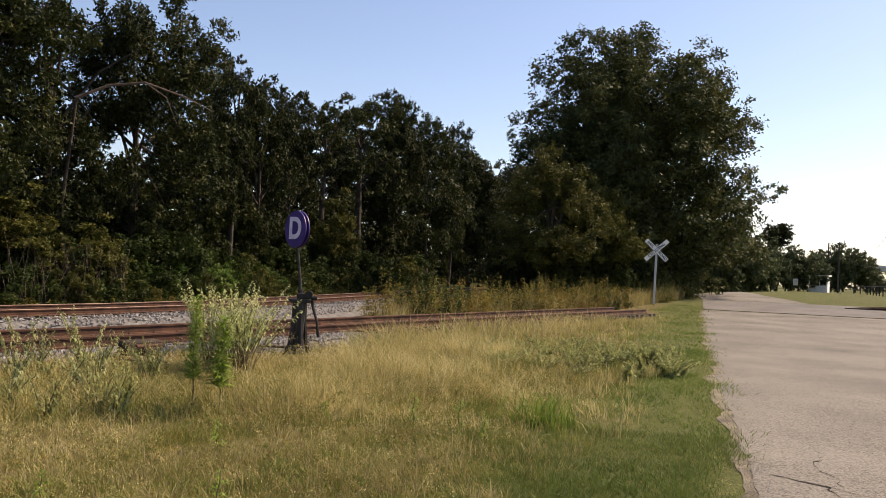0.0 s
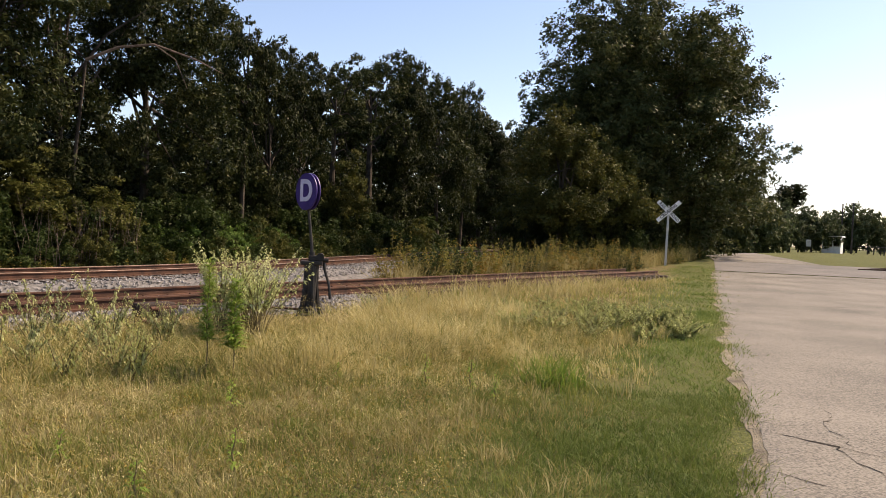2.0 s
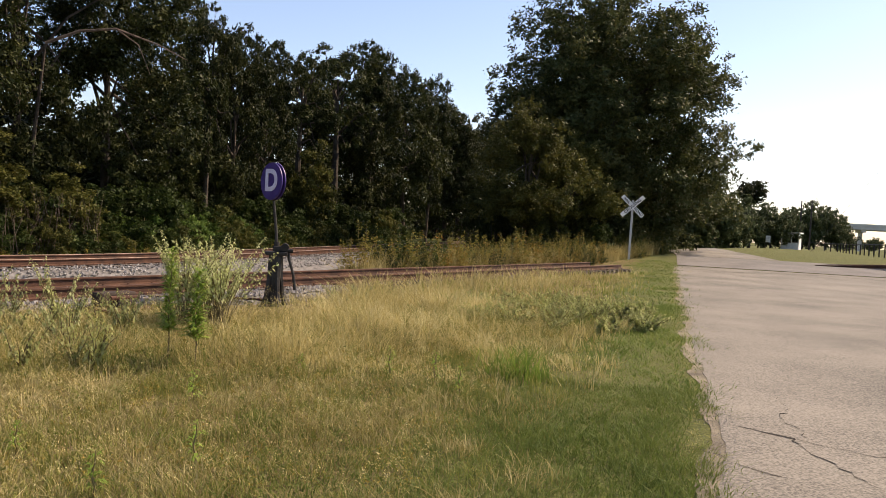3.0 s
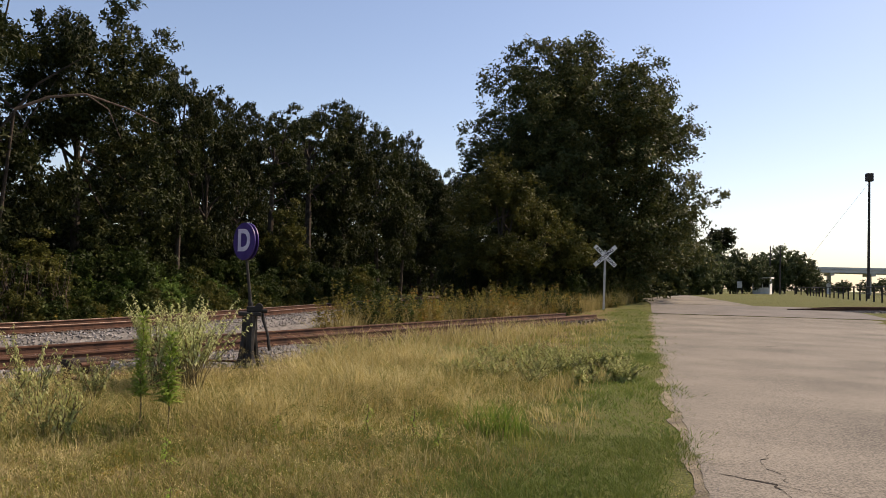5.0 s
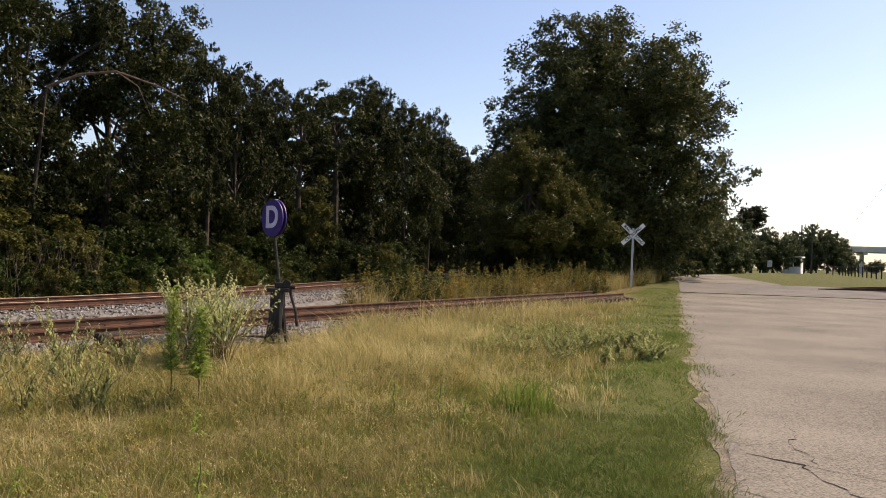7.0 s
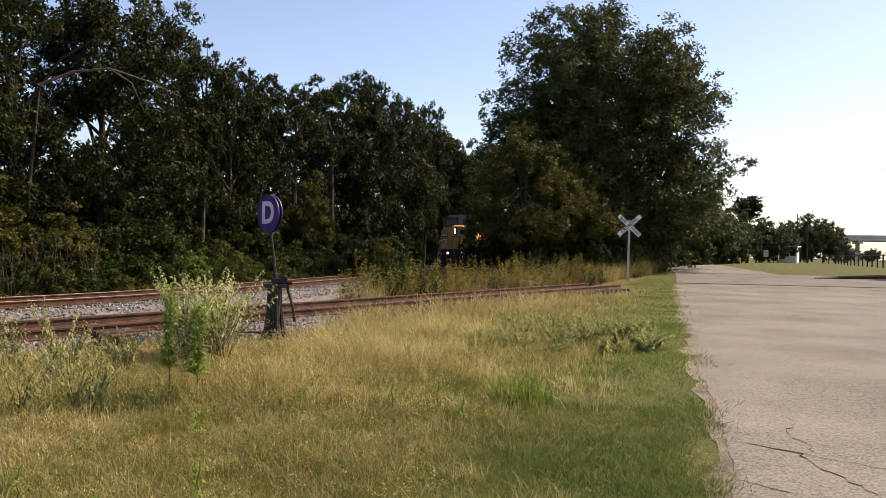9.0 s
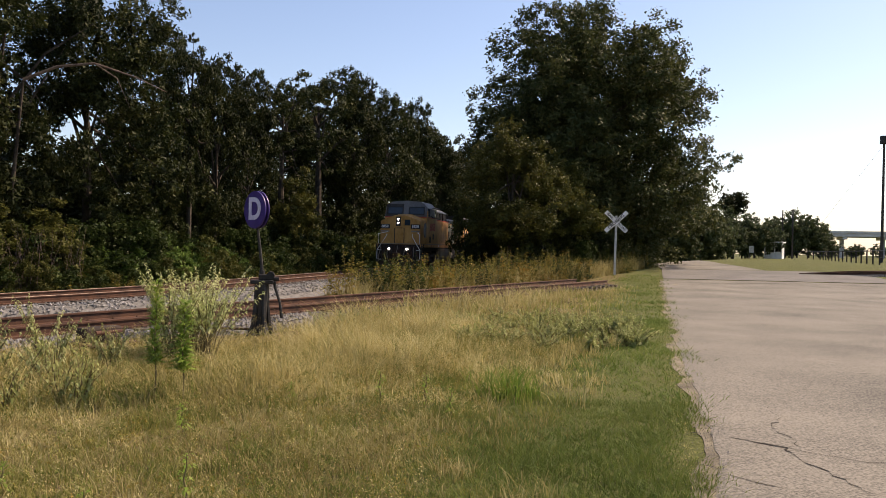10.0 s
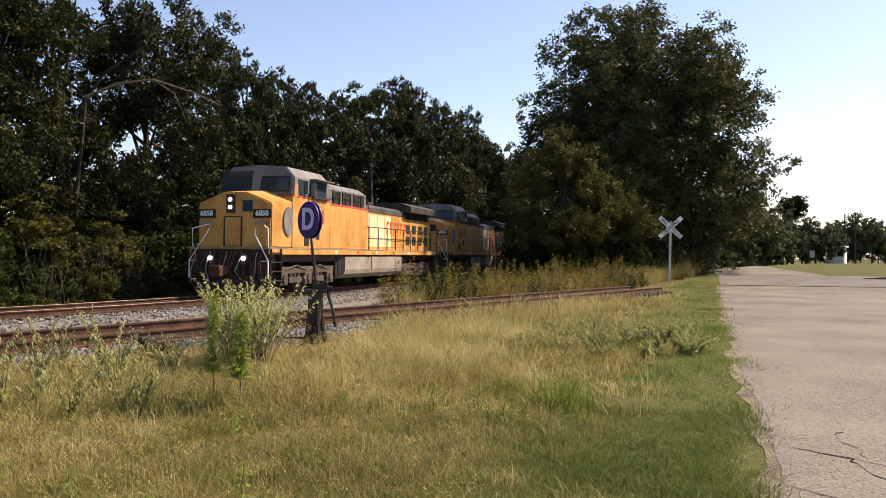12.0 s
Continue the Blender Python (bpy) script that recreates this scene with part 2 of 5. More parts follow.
def letters(name, text, size, mat, parent, m, depth=0.004, label=""):
    cu = bpy.data.curves.new(name, "FONT")
    cu.offset = size * 0.03
    cu.body, cu.size, cu.extrude, cu.align_x, cu.align_y = text, size, depth, "CENTER", "CENTER"
    tmp = new("tmp", cu)
    bpy.context.view_layer.update()
    me = bpy.data.meshes.new_from_object(tmp.evaluated_get(bpy.context.evaluated_depsgraph_get()))
    bpy.data.objects.remove(tmp)
    me.materials.clear()
    me.materials.append(mat)
    ob = new(name, me)
    ob.parent = parent
    ob.matrix_basis = m
    return tagged(ob, label)


# ---- lie of the land ----
TRACK_AZ, MAIN_AZ, ROAD_AZ = radians(33.0), radians(15.0), radians(17.5)
NEAR_OFF, NEAR_Z, MAIN_Z = -12.8, 0.25, 0.13      # rail tops
FRONT = Vector((-7.92, 26.85, MAIN_Z))              # where the engine's nose stands at the end


def az(a):
    return np.array((math.sin(a), math.cos(a)))


def smooth(a, b, v):
    t = np.clip((np.asarray(v, float) - a) / (b - a), 0, 1)
    return t * t * (3 - 2 * t)


def off_track(x, y):
    return x * math.cos(TRACK_AZ) - y * math.sin(TRACK_AZ)


def off_road(x, y):
    """Metres to the far side of the road's left edge, negative on the verge."""
    return (x - 2.46) * math.cos(ROAD_AZ) - (y - 6.2) * math.sin(ROAD_AZ)


def land(x, y):
    x, y = np.asarray(x, float), np.asarray(y, float)
    e = az(radians(28.0))
    u, w = x * e[0] + y * e[1], x * e[1] - y * e[0]
    z = 0.9 * smooth(34, 64, u) * smooth(-17, -9, w)
    z = z - 0.40 * smooth(-14.4, -16.6, off_track(x, y)) * (1 - smooth(-17, -9, w))
    z = z - 0.10 * smooth(-9.4, -11.0, off_track(x, y)) * (1 - smooth(30, 44, u))
    return z + 0.03 * np.sin(x * 0.9 + 0.7 * y) * np.sin(0.5 * y - 0.3 * x) * (off_road(x, y) < -0.6)


def main_path():
    """The middle of the main line, from far along the line back past the place."""
    pts, p, a = [], np.array(FRONT[:2]) + 260 * az(MAIN_AZ), MAIN_AZ
    pts.append(p)
    p = np.array(FRONT[:2]) + 3 * az(MAIN_AZ)
    for i in range(90):
        pts.append(p)
        p = p - az(a) * 0.75
        a = min(TRACK_AZ, a + 0.75 / 38)
    return pts


def near_path():
    n, d = np.array((math.cos(TRACK_AZ), -math.sin(TRACK_AZ))), az(TRACK_AZ)
    pts = [n * NEAR_OFF + d * s for s in (-14, 0, 10, 20, 30, 38, 44, 47)]
    p, a = pts[-1], TRACK_AZ
    for i in range(30):
        a += 1.4 / 17 if i < 12 else 0.0
        p = p + az(a) * 1.4
        pts.append(p)
    return pts


def resample(pts, step):
    out, carry = [], 0.0
    for a, b in zip(pts, pts[1:]):
        n = np.linalg.norm(b - a)
        s = carry
        while s < n:
            out.append((a + (b - a) * s / n, (b - a) / n))
            s += step
        carry = s - n
    return out

# ---- ground, road, tracks ----
RAND = np.random.default_rng(5)


def ground_sheet():
    """One sheet to the horizon, finer near the camera."""
    t = np.linspace(-1, 1, 181)
    xs = 14 + 40 * t + 1450 * t ** 7
    ys = 30 + 40 * t + 1450 * t ** 7
    X, Y = np.meshgrid(xs, ys)
    v = np.stack([X, Y, land(X, Y)], -1).reshape(-1, 3)
    n = len(t)
    i = (np.arange(n - 1)[:, None] * n + np.arange(n - 1)[None, :]).ravel()
    me = quads("ground", v, np.stack([i, i + 1, i + n + 1, i + n], 1), M["ground"])
    mown = smooth(-2.9, -1.6, off_road(v[:, 0], v[:, 1])) + smooth(50, 58, v[:, 1])
    at = me.attributes.new("mown", "FLOAT", "POINT")
    at.data.foreach_set("value", np.clip(mown, 0, 1).astype(np.float32))
    me.polygons.foreach_set("use_smooth", np.ones(len(me.polygons), bool))
    tagged(new("ground", me), "dry meadow ground with a mown green verge", "ground", kind="structure")


def strip(name, left, right, lift, mat, label, cat, rows=3, thick=0.06):
    """A paved sheet with ragged sides between two lines of points, with a real edge that goes down into the soil."""
    left, right = np.array(left), np.array(right)
    k = rows + 1
    v = []
    for a, b in zip(left, right):
        for j in range(k):
            p = a + (b - a) * j / rows
            v.append((p[0], p[1], land(*p) + lift))
    v = np.array(v)
    n = len(left)
    i = (np.arange(n - 1)[:, None] * k + np.arange(rows)[None, :]).ravel()
    f = np.stack([i, i + 1, i + k + 1, i + k], 1)
    low = v.copy()
    low[:, 2] -= thick
    m = len(v)
    side = np.arange(n - 1) * k
    f2 = np.stack([side, side + k, side + k + m, side + m], 1)
    s3 = side + rows
    f3 = np.stack([s3 + k, s3, s3 + m, s3 + k + m], 1)
    me = quads(name, np.concatenate([v, low]), np.concatenate([f, f2, f3]), mat)
    return tagged(new(name, me), label, cat, kind="structure")


def road():
    d, n = az(ROAD_AZ), np.array((math.cos(ROAD_AZ), -math.sin(ROAD_AZ)))
    p0 = np.array((2.46, 6.2))
    s = np.concatenate([np.arange(-16, 12, 0.12), np.arange(12, 37, 0.6)])
    rg = 0.022 * np.convolve(RAND.normal(size=len(s) + 4), np.ones(5) / 2.2, "valid") + 0.05 * np.sin(s * 0.7) + 0.02 * np.sin(s * 1.9 + 1) + 0.008 * np.sin(s * 5.3)
    rg2 = 0.2 * RAND.normal(size=len(s))
    wide = 9.2 + 1.2 * smooth(22, 34, s)
    strip("road", [p0 + d * a + n * r for a, r in zip(s, rg)], [p0 + d * a + n * (w + r) for a, r, w in zip(s, rg2, wide)], 0.013, M["asphalt"],
          "pale sun-bleached worn asphalt road", "road", 8)
    strip("road_shoulder", [p0 + d * a + n * (r * 1.3 - 0.14 + 0.05 * math.sin(a * 3.1)) for a, r in zip(s, rg)], [p0 + d * a + n * 0.6 for a in s], 0.008, M["dirt"], "sandy dirt shoulder along the road's broken edge", "shoulder", 2, 0.05)
    # crossing and the road beyond it
    a0 = p0 + d * 36.9
    strip("road_crossing", [a0, a0 + d * 4, a0 + d * 8], [a0 + n * 11.5, a0 + n * 11.2 + d * 4, a0 + n * 9.5 + d * 8], 0.023, M["asphalt_dark"], "darker patched asphalt over the level crossing", "road", 8)
    far = [a0 + d * 8.0, a0 + d * 20 - n * 1.2, a0 + d * 38 - n * 2.3, a0 + d * 60 - n * 3.6, a0 + d * 85 - n * 9]
    fr = [a0 + d * 8.0 + n * 6.0, a0 + d * 16 + n * 4.0, a0 + d * 34 + n * 2.8, a0 + d * 58 + n * 1.6, a0 + d * 88 - n * 4]
    t = np.linspace(0, len(far) - 1, 45)
    far, fr = ([(1 - u % 1) * side[int(u)] + (u % 1) * side[min(int(u) + 1, len(side) - 1)] for u in t] for side in (far, fr))
    strip("road_beyond", far, fr, 0.032, M["asphalt"], "pale asphalt road going off past the trees", "road", 6)


def crack(pts, width):
    """A ragged open crack: a thin dark wedge sunk in the asphalt's surface."""
    bm = bmesh.new()
    rnd = random.Random(len(pts) * 7 + int(width * 1000))
    line = []
    for a, b in zip(pts, pts[1:]):
        k = max(2, int(math.dist(a, b) / 0.09))
        line += [(a[0] + (b[0] - a[0]) * i / k + rnd.uniform(-.035, .035), a[1] + (b[1] - a[1]) * i / k + rnd.uniform(-.035, .035)) for i in range(k)]
    rows = []
    for i, (x, y) in enumerate(line):
        w = width * rnd.uniform(0.3, 1.2) * min(1, (len(line) - i) / 6)
        z = float(land(x, y)) + 0.017
        rows.append((bm.verts.new((x - w * 0.3, y - w, z)), bm.verts.new((x + w * 0.3, y + w, z))))
    for a, b in zip(rows, rows[1:]):
        bm.faces.new((a[0], a[1], b[1], b[0]))
    return tagged(part("road_crack", bm, M["crack"]), "dark weathered crack in the asphalt", "crack", "cracks in the road", "structure")


RAIL = [(-0.068, -0.17), (0.068, -0.17), (0.068, -0.158), (0.011, -0.14), (0.011, -0.045), (0.036, -0.036), (0.036, -0.008), (0.028, 0.0), (-0.028, 0.0), (-0.036, -0.008), (-0.036, -0.036), (-0.011, -0.045), (-0.011, -0.14), (-0.068, -0.158)]


def rail_mesh(pts, side, zs, head):
    bm = bmesh.new()
    rings = []
    for i, p in enumerate(pts):
        d = pts[min(i + 1, len(pts) - 1)] - pts[max(i - 1, 0)]
        d = d / np.linalg.norm(d)
        n = np.array((d[1], -d[0]))
        rings.append([bm.verts.new((*(p + n * (side + x)), zs(p) + z)) for x, z in RAIL])
    k = len(RAIL)
    for a, b in zip(rings, rings[1:]):
        for j in range(k):
            f = bm.faces.new((a[j], a[(j + 1) % k], b[(j + 1) % k], b[j]))
            f.material_index = 1 if head and j in (6, 7, 8) else 0
    bmesh.ops.recalc_face_normals(bm, faces=bm.faces)
    me = mesh_of("rail", bm, M["rust"])
    me.materials.append(M["railhead"])
    return me


def track(name, pts, zs, label, reach, stones_off, head=True, bedded=lambda p: True):
    """Rails on ties on a ballast bed of loose stones."""
    th = rig(name, pose(0, 0, 0), label, "railway track", kind="structure")
    for side in (-0.755, 0.755):
        part("rail", rail_mesh(pts, side, zs, head), None, th)
    me = mesh_of("tie", boxes((-1.3, 1.3, -0.11, 0.11, -0.16, 0.0), bevel=0.012), M["tie"])
    plate = mesh_of("tie_plate", boxes((-0.1, 0.1, -0.17, 0.17, 0.0, 0.012), (-0.09, -0.07, -0.1, -0.07, 0.012, 0.05), (0.07, 0.09, 0.07, 0.1, 0.012, 0.05)), M["rust"])
    for i, (p, d) in enumerate(resample(pts, 0.55)):
        if np.linalg.norm(p) > reach:
            continue
        a = -math.degrees(math.atan2(d[0], d[1])) + random.uniform(-1.5, 1.5)
        t = part("tie", me, None, th, m=pose(p[0], p[1], zs(p) - 0.182, 0, 0, a))
        for sx in (-0.755, 0.755):
            part("tie_plate", plate, None, t, m=pose(sx, 0, 0))
    # bed
    rows, fs = [], []
    for i, (p, d) in enumerate(resample(pts, 1.0)):
        n = np.array((d[1], -d[0]))
        for w, dz in ((-2.7, -0.62), (-1.75, -0.23), (0, -0.215), (1.75, -0.23), (2.7, -0.62)):
            q = p + n * w
            rows.append((*q, zs(p) + dz))
        if i and bedded(p):
            for j in range(4):
                o = (i - 1) * 5 + j
                fs.append((o, o + 1, o + 6, o + 5))
    tagged(new("ballast_bed", quads("ballast_bed", np.array(rows), np.array(fs), M["gravel"])), "grey crushed stone track bed", "ballast", kind="structure")
    if stones_off:
        ps = [q for q in resample(pts, 0.02) if np.linalg.norm(q[0]) < stones_off and bedded(q[0])]
        idx = RAND.integers(0, len(ps), 24000)
        P = np.array([ps[i][0] for i in idx])
        D = np.array([ps[i][1] for i in idx])
        w = RAND.uniform(-2.4, 3.0, len(idx))
        z = np.array([zs(p) for p in P]) - 0.20 - 0.36 * np.clip(np.abs(w) - 1.75, 0, 1)
        Q = np.stack([P[:, 0] + D[:, 1] * w, P[:, 1] - D[:, 0] * w, z], 1)
        tagged(new("ballast_stones", stones_mesh(Q, 0.022, 0.05)), "loose grey crushed ballast stones", "stones", kind="stuff")


def stones_mesh(Q, lo, hi):
    base = np.array(((1, 0, 0), (-1, 0, 0), (0, 1, 0), (0, -1, 0), (0, 0, 1), (0, 0, -1)), float)
    f = np.array(((0, 2, 4), (2, 1, 4), (1, 3, 4), (3, 0, 4), (2, 0, 5), (1, 2, 5), (3, 1, 5), (0, 3, 5)))
    n = len(Q)
    s = RAND.uniform(lo, hi, (n, 1, 1)) * RAND.uniform(0.6, 1.3, (n, 6, 1))
    a = RAND.uniform(0, 6.28, n)
    c, sn = np.cos(a), np.sin(a)
    R = np.stack([np.stack([c, -sn, 0 * c], 1), np.stack([sn, c, 0 * c], 1), np.stack([0 * c, 0 * c, 0 * c + 1], 1)], 1)
    v = (base[None] * s) @ R + Q[:, None]
    return quads("stones", v.reshape(-1, 3), (f[None] + 6 * np.arange(n)[:, None, None]).reshape(-1, 3), M["stone"])


def near_z(p):
    """The siding's rail tops: sunk into the soil at the crossing, proud again beyond it."""
    f = float(smooth(38, 52, p @ az(radians(28.0))))
    return NEAR_Z * (1 - f) + f * (float(land(*p)) + 0.04 + 0.16 * float(smooth(22, 27, p[0])))


ground_sheet()
road()
for pts, w in (([(2.87, 6.96), (3.0, 6.83), (3.22, 6.6), (3.19, 6.11), (3.2, 5.77), (3.25, 5.2)], 0.02), ([(3.96, 8.54), (3.74, 7.78), (3.45, 7.35), (3.47, 6.97), (3.26, 6.24)], 0.012),
               ([(3.59, 6.81), (3.79, 6.77)], 0.03), ([(2.2, 6.2), (2.38, 5.94), (2.46, 5.69), (2.57, 5.51), (2.8, 5.2)], 0.011), ([(2.62, 7.1), (2.87, 6.96)], 0.02), ([(2.75, 6.3), (2.95, 6.1), (3.2, 6.05)], 0.007), ([(2.7, 7.5), (3.1, 7.3), (3.45, 7.35)], 0.006), ([(3.22, 6.6), (3.6, 6.2), (4.2, 5.9)], 0.006),
               ([(13.6, 37.6), (16.0, 38.2), (18.5, 38.3), (20.6, 37.6), (22.4, 36.4)], 0.05), ([(7.84, 16.15), (8.21, 16.19)], 0.03), ([(5.45, 11.86), (5.6, 11.86)], 0.02),
               ([(6.0, 12.16), (6.2, 12.16)], 0.025), ([(6.5, 12.13), (6.65, 12.1)], 0.02), ([(6.3, 10.73), (6.75, 10.74)], 0.02), ([(5.02, 9.67), (5.1, 9.67)], 0.025),
               ([(10.6, 22.23), (11.3, 22.2)], 0.05), ([(9.3, 21.97), (9.6, 21.97)], 0.03), ([(11.5, 27.5), (12.4, 27.7)], 0.05), ([(4.4, 9.0), (4.9, 9.5), (5.3, 10.4)], 0.005), ([(5.0, 13.0), (5.5, 14.2), (5.6, 15.5)], 0.007)):
    crack(pts, w)
track("railway_track_main", main_path(), lambda p: MAIN_Z, "main line of brown rusted rails on grey ballast", 60, 46)
siding = [q for q, d in resample(near_path(), 0.7)]
track("railway_track_siding", [q for q in siding if q @ az(TRACK_AZ) < 35.8], near_z, "rusted siding track overgrown with dry grass", 75, 60, False, lambda p: p @ az(TRACK_AZ) < 14.5)
track("railway_track_beyond", [q for q, d in resample([np.array(q) for q in ((22.6, 45.2), (24.5, 44.7), (27.0, 44.3), (30.0, 44.3), (34.0, 44.8), (40.0, 46.0), (48.0, 48.0))], 0.7)], near_z, "rusted siding track beyond the road", 80, 75, False)

# ---- trees ----


def leaf_cloud(name, centres, radii, count, size, mat, flat=0.5, sprays=10, rnd=None):
    """Leaves in small sprays that stand out all round from each of many clumps."""
    rnd = rnd or RAND
    centres, radii = np.asarray(centres, float), np.asarray(radii, float)
    w = radii ** 2
    idx = rnd.choice(len(centres), count, p=w / w.sum())
    way = rnd.normal(size=(len(centres), sprays, 3))
    way /= np.linalg.norm(way, axis=2, keepdims=True)
    out = rnd.uniform(0.45, 1.0, (len(centres), sprays, 1))
    k = rnd.integers(0, sprays, count)
    v = way[idx, k]
    c = centres[idx] + (v * out[idx, k] + 0.15 * rnd.normal(size=(count, 3))) * radii[idx][:, None] * np.array((1, 1, 0.8))
    up = v * 0.5 + rnd.normal(size=(count, 3)) * 0.6 + np.array((0, 0, flat))
    up /= np.linalg.norm(up, axis=1, keepdims=True)
    u = np.cross(up, rnd.normal(size=(count, 3)))
    u /= np.linalg.norm(u, axis=1, keepdims=True)
    t = np.cross(up, u)
    s = size * rnd.uniform(0.6, 1.35, (count, 1))
    q = np.stack([c - u * s * 0.7 - t * s * 0.48, c + u * s, c - u * s * 0.7 + t * s * 0.48], 1).reshape(-1, 3)
    return quads(name, q, np.arange(3 * count).reshape(-1, 3), mat)


def tree(name, seed, h, rad, low, count, size, mat, m, label, clumps=46, lump=0.2, trunk_r=None, shape=1.0, group="", limbs=15, power=2.3, skew=0.0):
    """A tapered trunk that forks into limbs, which end in the clumps of the crown. power: how square the crown's outline is."""
    rnd = np.random.default_rng(seed)
    th = rig(name, m, label, "tree", group)
    cz, hz = (h + low) / 2, (h - low) / 2
    v = rnd.normal(size=(clumps, 3))
    v /= (np.abs(v) ** power).sum(1, keepdims=True) ** (1 / power)
    rs = lump * rad * rnd.uniform(0.6, 1.5, clumps)
    f = rnd.uniform(0.5, 1.0, clumps)[:, None]
    wide = 1.0 - (shape - 1.0) * np.maximum(-0.15, v[:, 2])
    c = v * f
    cs = np.stack([c[:, 0] * wide * (rad - rs) + skew * rad * -c[:, 2], c[:, 1] * wide * (rad - rs), cz + c[:, 2] * (hz - rs * 0.75)], 1)
    bm = bmesh.new()
    tr = trunk_r or h * 0.018
    lean = rnd.normal(size=2) * 0.03 * h
    top = (lean[0], lean[1], low + (h - low) * 0.62)
    mid = (lean[0] * 0.4, lean[1] * 0.5, low * 0.8 + 0.15 * h)
    tube(bm, [(0, 0, -0.4), (0.02, 0, 0.3), mid, top], [tr * 1.5, tr * 1.1, tr * 0.8, tr * 0.25], 9)
    for j in rnd.choice(clumps, min(clumps, limbs), replace=False):
        f = rnd.uniform(0.2, 0.9)
        a = np.array(mid) + (np.array(top) - np.array(mid)) * f
        b = cs[j]
        k = (a + b) / 2 + np.array((0, 0, 0.06 * h)) * rnd.uniform(-0.5, 1)
        tube(bm, [a, k, b], [tr * 0.35, tr * 0.2, tr * 0.05], 5)
    part("trunk", bm, M["bark"], th)
    part("crown", leaf_cloud("crown", cs, rs, count, size, mat, rnd=rnd), None, th)
    return th


def bush(name, seed, h, rad, count, size, mat, m, label, category="bush", group="", stems=7, clumps=44, lumps=(0.1, 0.22)):
    rnd = np.random.default_rng(seed)
    th = rig(name, m, label, category, group)
    cs, rs = [], []
    for i in range(clumps):
        a, f, zz = rnd.uniform(0, 6.28), rnd.uniform(0.1, 1.0) ** 0.6, rnd.random() ** 1.3 * 0.88
        f *= (1 - 0.75 * zz * zz) * 0.9
        cs.append((math.cos(a) * f * rad, math.sin(a) * f * rad, zz * h))
        rs.append(rnd.uniform(*lumps) * min(h, rad * 1.2))
    for j in range(stems):
        bm = bmesh.new()
        b = np.array(cs[j % clumps])
        a = b * (0.12, 0.12, 0)
        tube(bm, [a - (0, 0, 0.2), (a + b) / 2 + rnd.normal(size=3) * 0.06, b], [0.018 * h ** 0.5, 0.011 * h ** 0.5, 0.005], 5)
        part("stem", bm, M["bark"], th)
    part("foliage", leaf_cloud("foliage", cs, rs, count, size, mat, rnd=rnd), None, th)
    return th


def ground_pose(x, y, turn=0.0, tilt=0.0):
    return pose(x, y, float(land(x, y)), tilt, 0, turn)


def beside_main(s, left):
    """A place beside the straight or curved main line, s metres past the nose's last stand."""
    pts = main_path()[1:]
    if s >= 0:
        p, d = np.array(FRONT[:2]) + s * az(MAIN_AZ), az(MAIN_AZ)
    else:
        i = min(len(pts) - 2, int(-s / 0.75) + 4)
        p, d = pts[i], (pts[i] - pts[i + 1]) / 0.75
    return p - np.array((d[1], -d[0])) * left


MAIN_LINE = np.array(main_path()[1:])


def left_of_main(p):
    """Metres by which a place lies beyond the main line, seen from the meadow."""
    fr = p - np.array(FRONT[:2])
    n = np.array((math.cos(MAIN_AZ), -math.sin(MAIN_AZ)))
    if fr @ az(MAIN_AZ) > 0:
        return -(fr @ n)
    pts = MAIN_LINE
    i = min(int(np.argmin(np.linalg.norm(pts - p, axis=1))), len(pts) - 2)
    d = (pts[i] - pts[i + 1]) / 0.75
    return -((p - pts[i]) @ np.array((d[1], -d[0])))


def wood_spot(bearing, left):
    """The place on a bearing from the meadow that lies so far beyond the main line."""
    r = 12.0
    while r < 150 and left_of_main(r * az(radians(bearing))) < left:
        r += 0.3
    return r * az(radians(bearing)), r


GROUP = "wood behind the tracks"
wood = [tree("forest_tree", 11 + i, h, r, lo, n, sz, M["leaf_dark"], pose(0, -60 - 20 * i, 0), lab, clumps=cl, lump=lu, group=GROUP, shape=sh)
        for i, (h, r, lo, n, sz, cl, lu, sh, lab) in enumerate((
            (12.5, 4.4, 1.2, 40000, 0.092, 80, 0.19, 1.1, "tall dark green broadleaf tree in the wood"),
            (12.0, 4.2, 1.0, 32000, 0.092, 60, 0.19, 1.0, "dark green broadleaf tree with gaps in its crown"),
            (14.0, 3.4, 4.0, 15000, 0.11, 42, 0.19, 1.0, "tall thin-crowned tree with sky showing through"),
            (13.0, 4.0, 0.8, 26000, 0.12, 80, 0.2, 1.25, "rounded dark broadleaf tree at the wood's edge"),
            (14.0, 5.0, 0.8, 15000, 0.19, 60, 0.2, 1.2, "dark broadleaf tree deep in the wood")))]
rnd = random.Random(3)
used = [False] * len(wood)


def plant(kinds, used, w, p, high, wide):
    """Sets one of the kinds at p, the first time the thing itself and then copies of it."""
    m = ground_pose(p[0], p[1], rnd.uniform(0, 360))
    if not used[w]:
        used[w] = True
        t = kinds[w]
        t.matrix_basis = m
    else:
        t = copy_thing(kinds[w], m)
    t.scale = (wide, wide, high)
    return t


SIZES = ((12.5, 4.4), (12.0, 4.2), (14.0, 3.4), (13.0, 4.0), (14.0, 5.0))
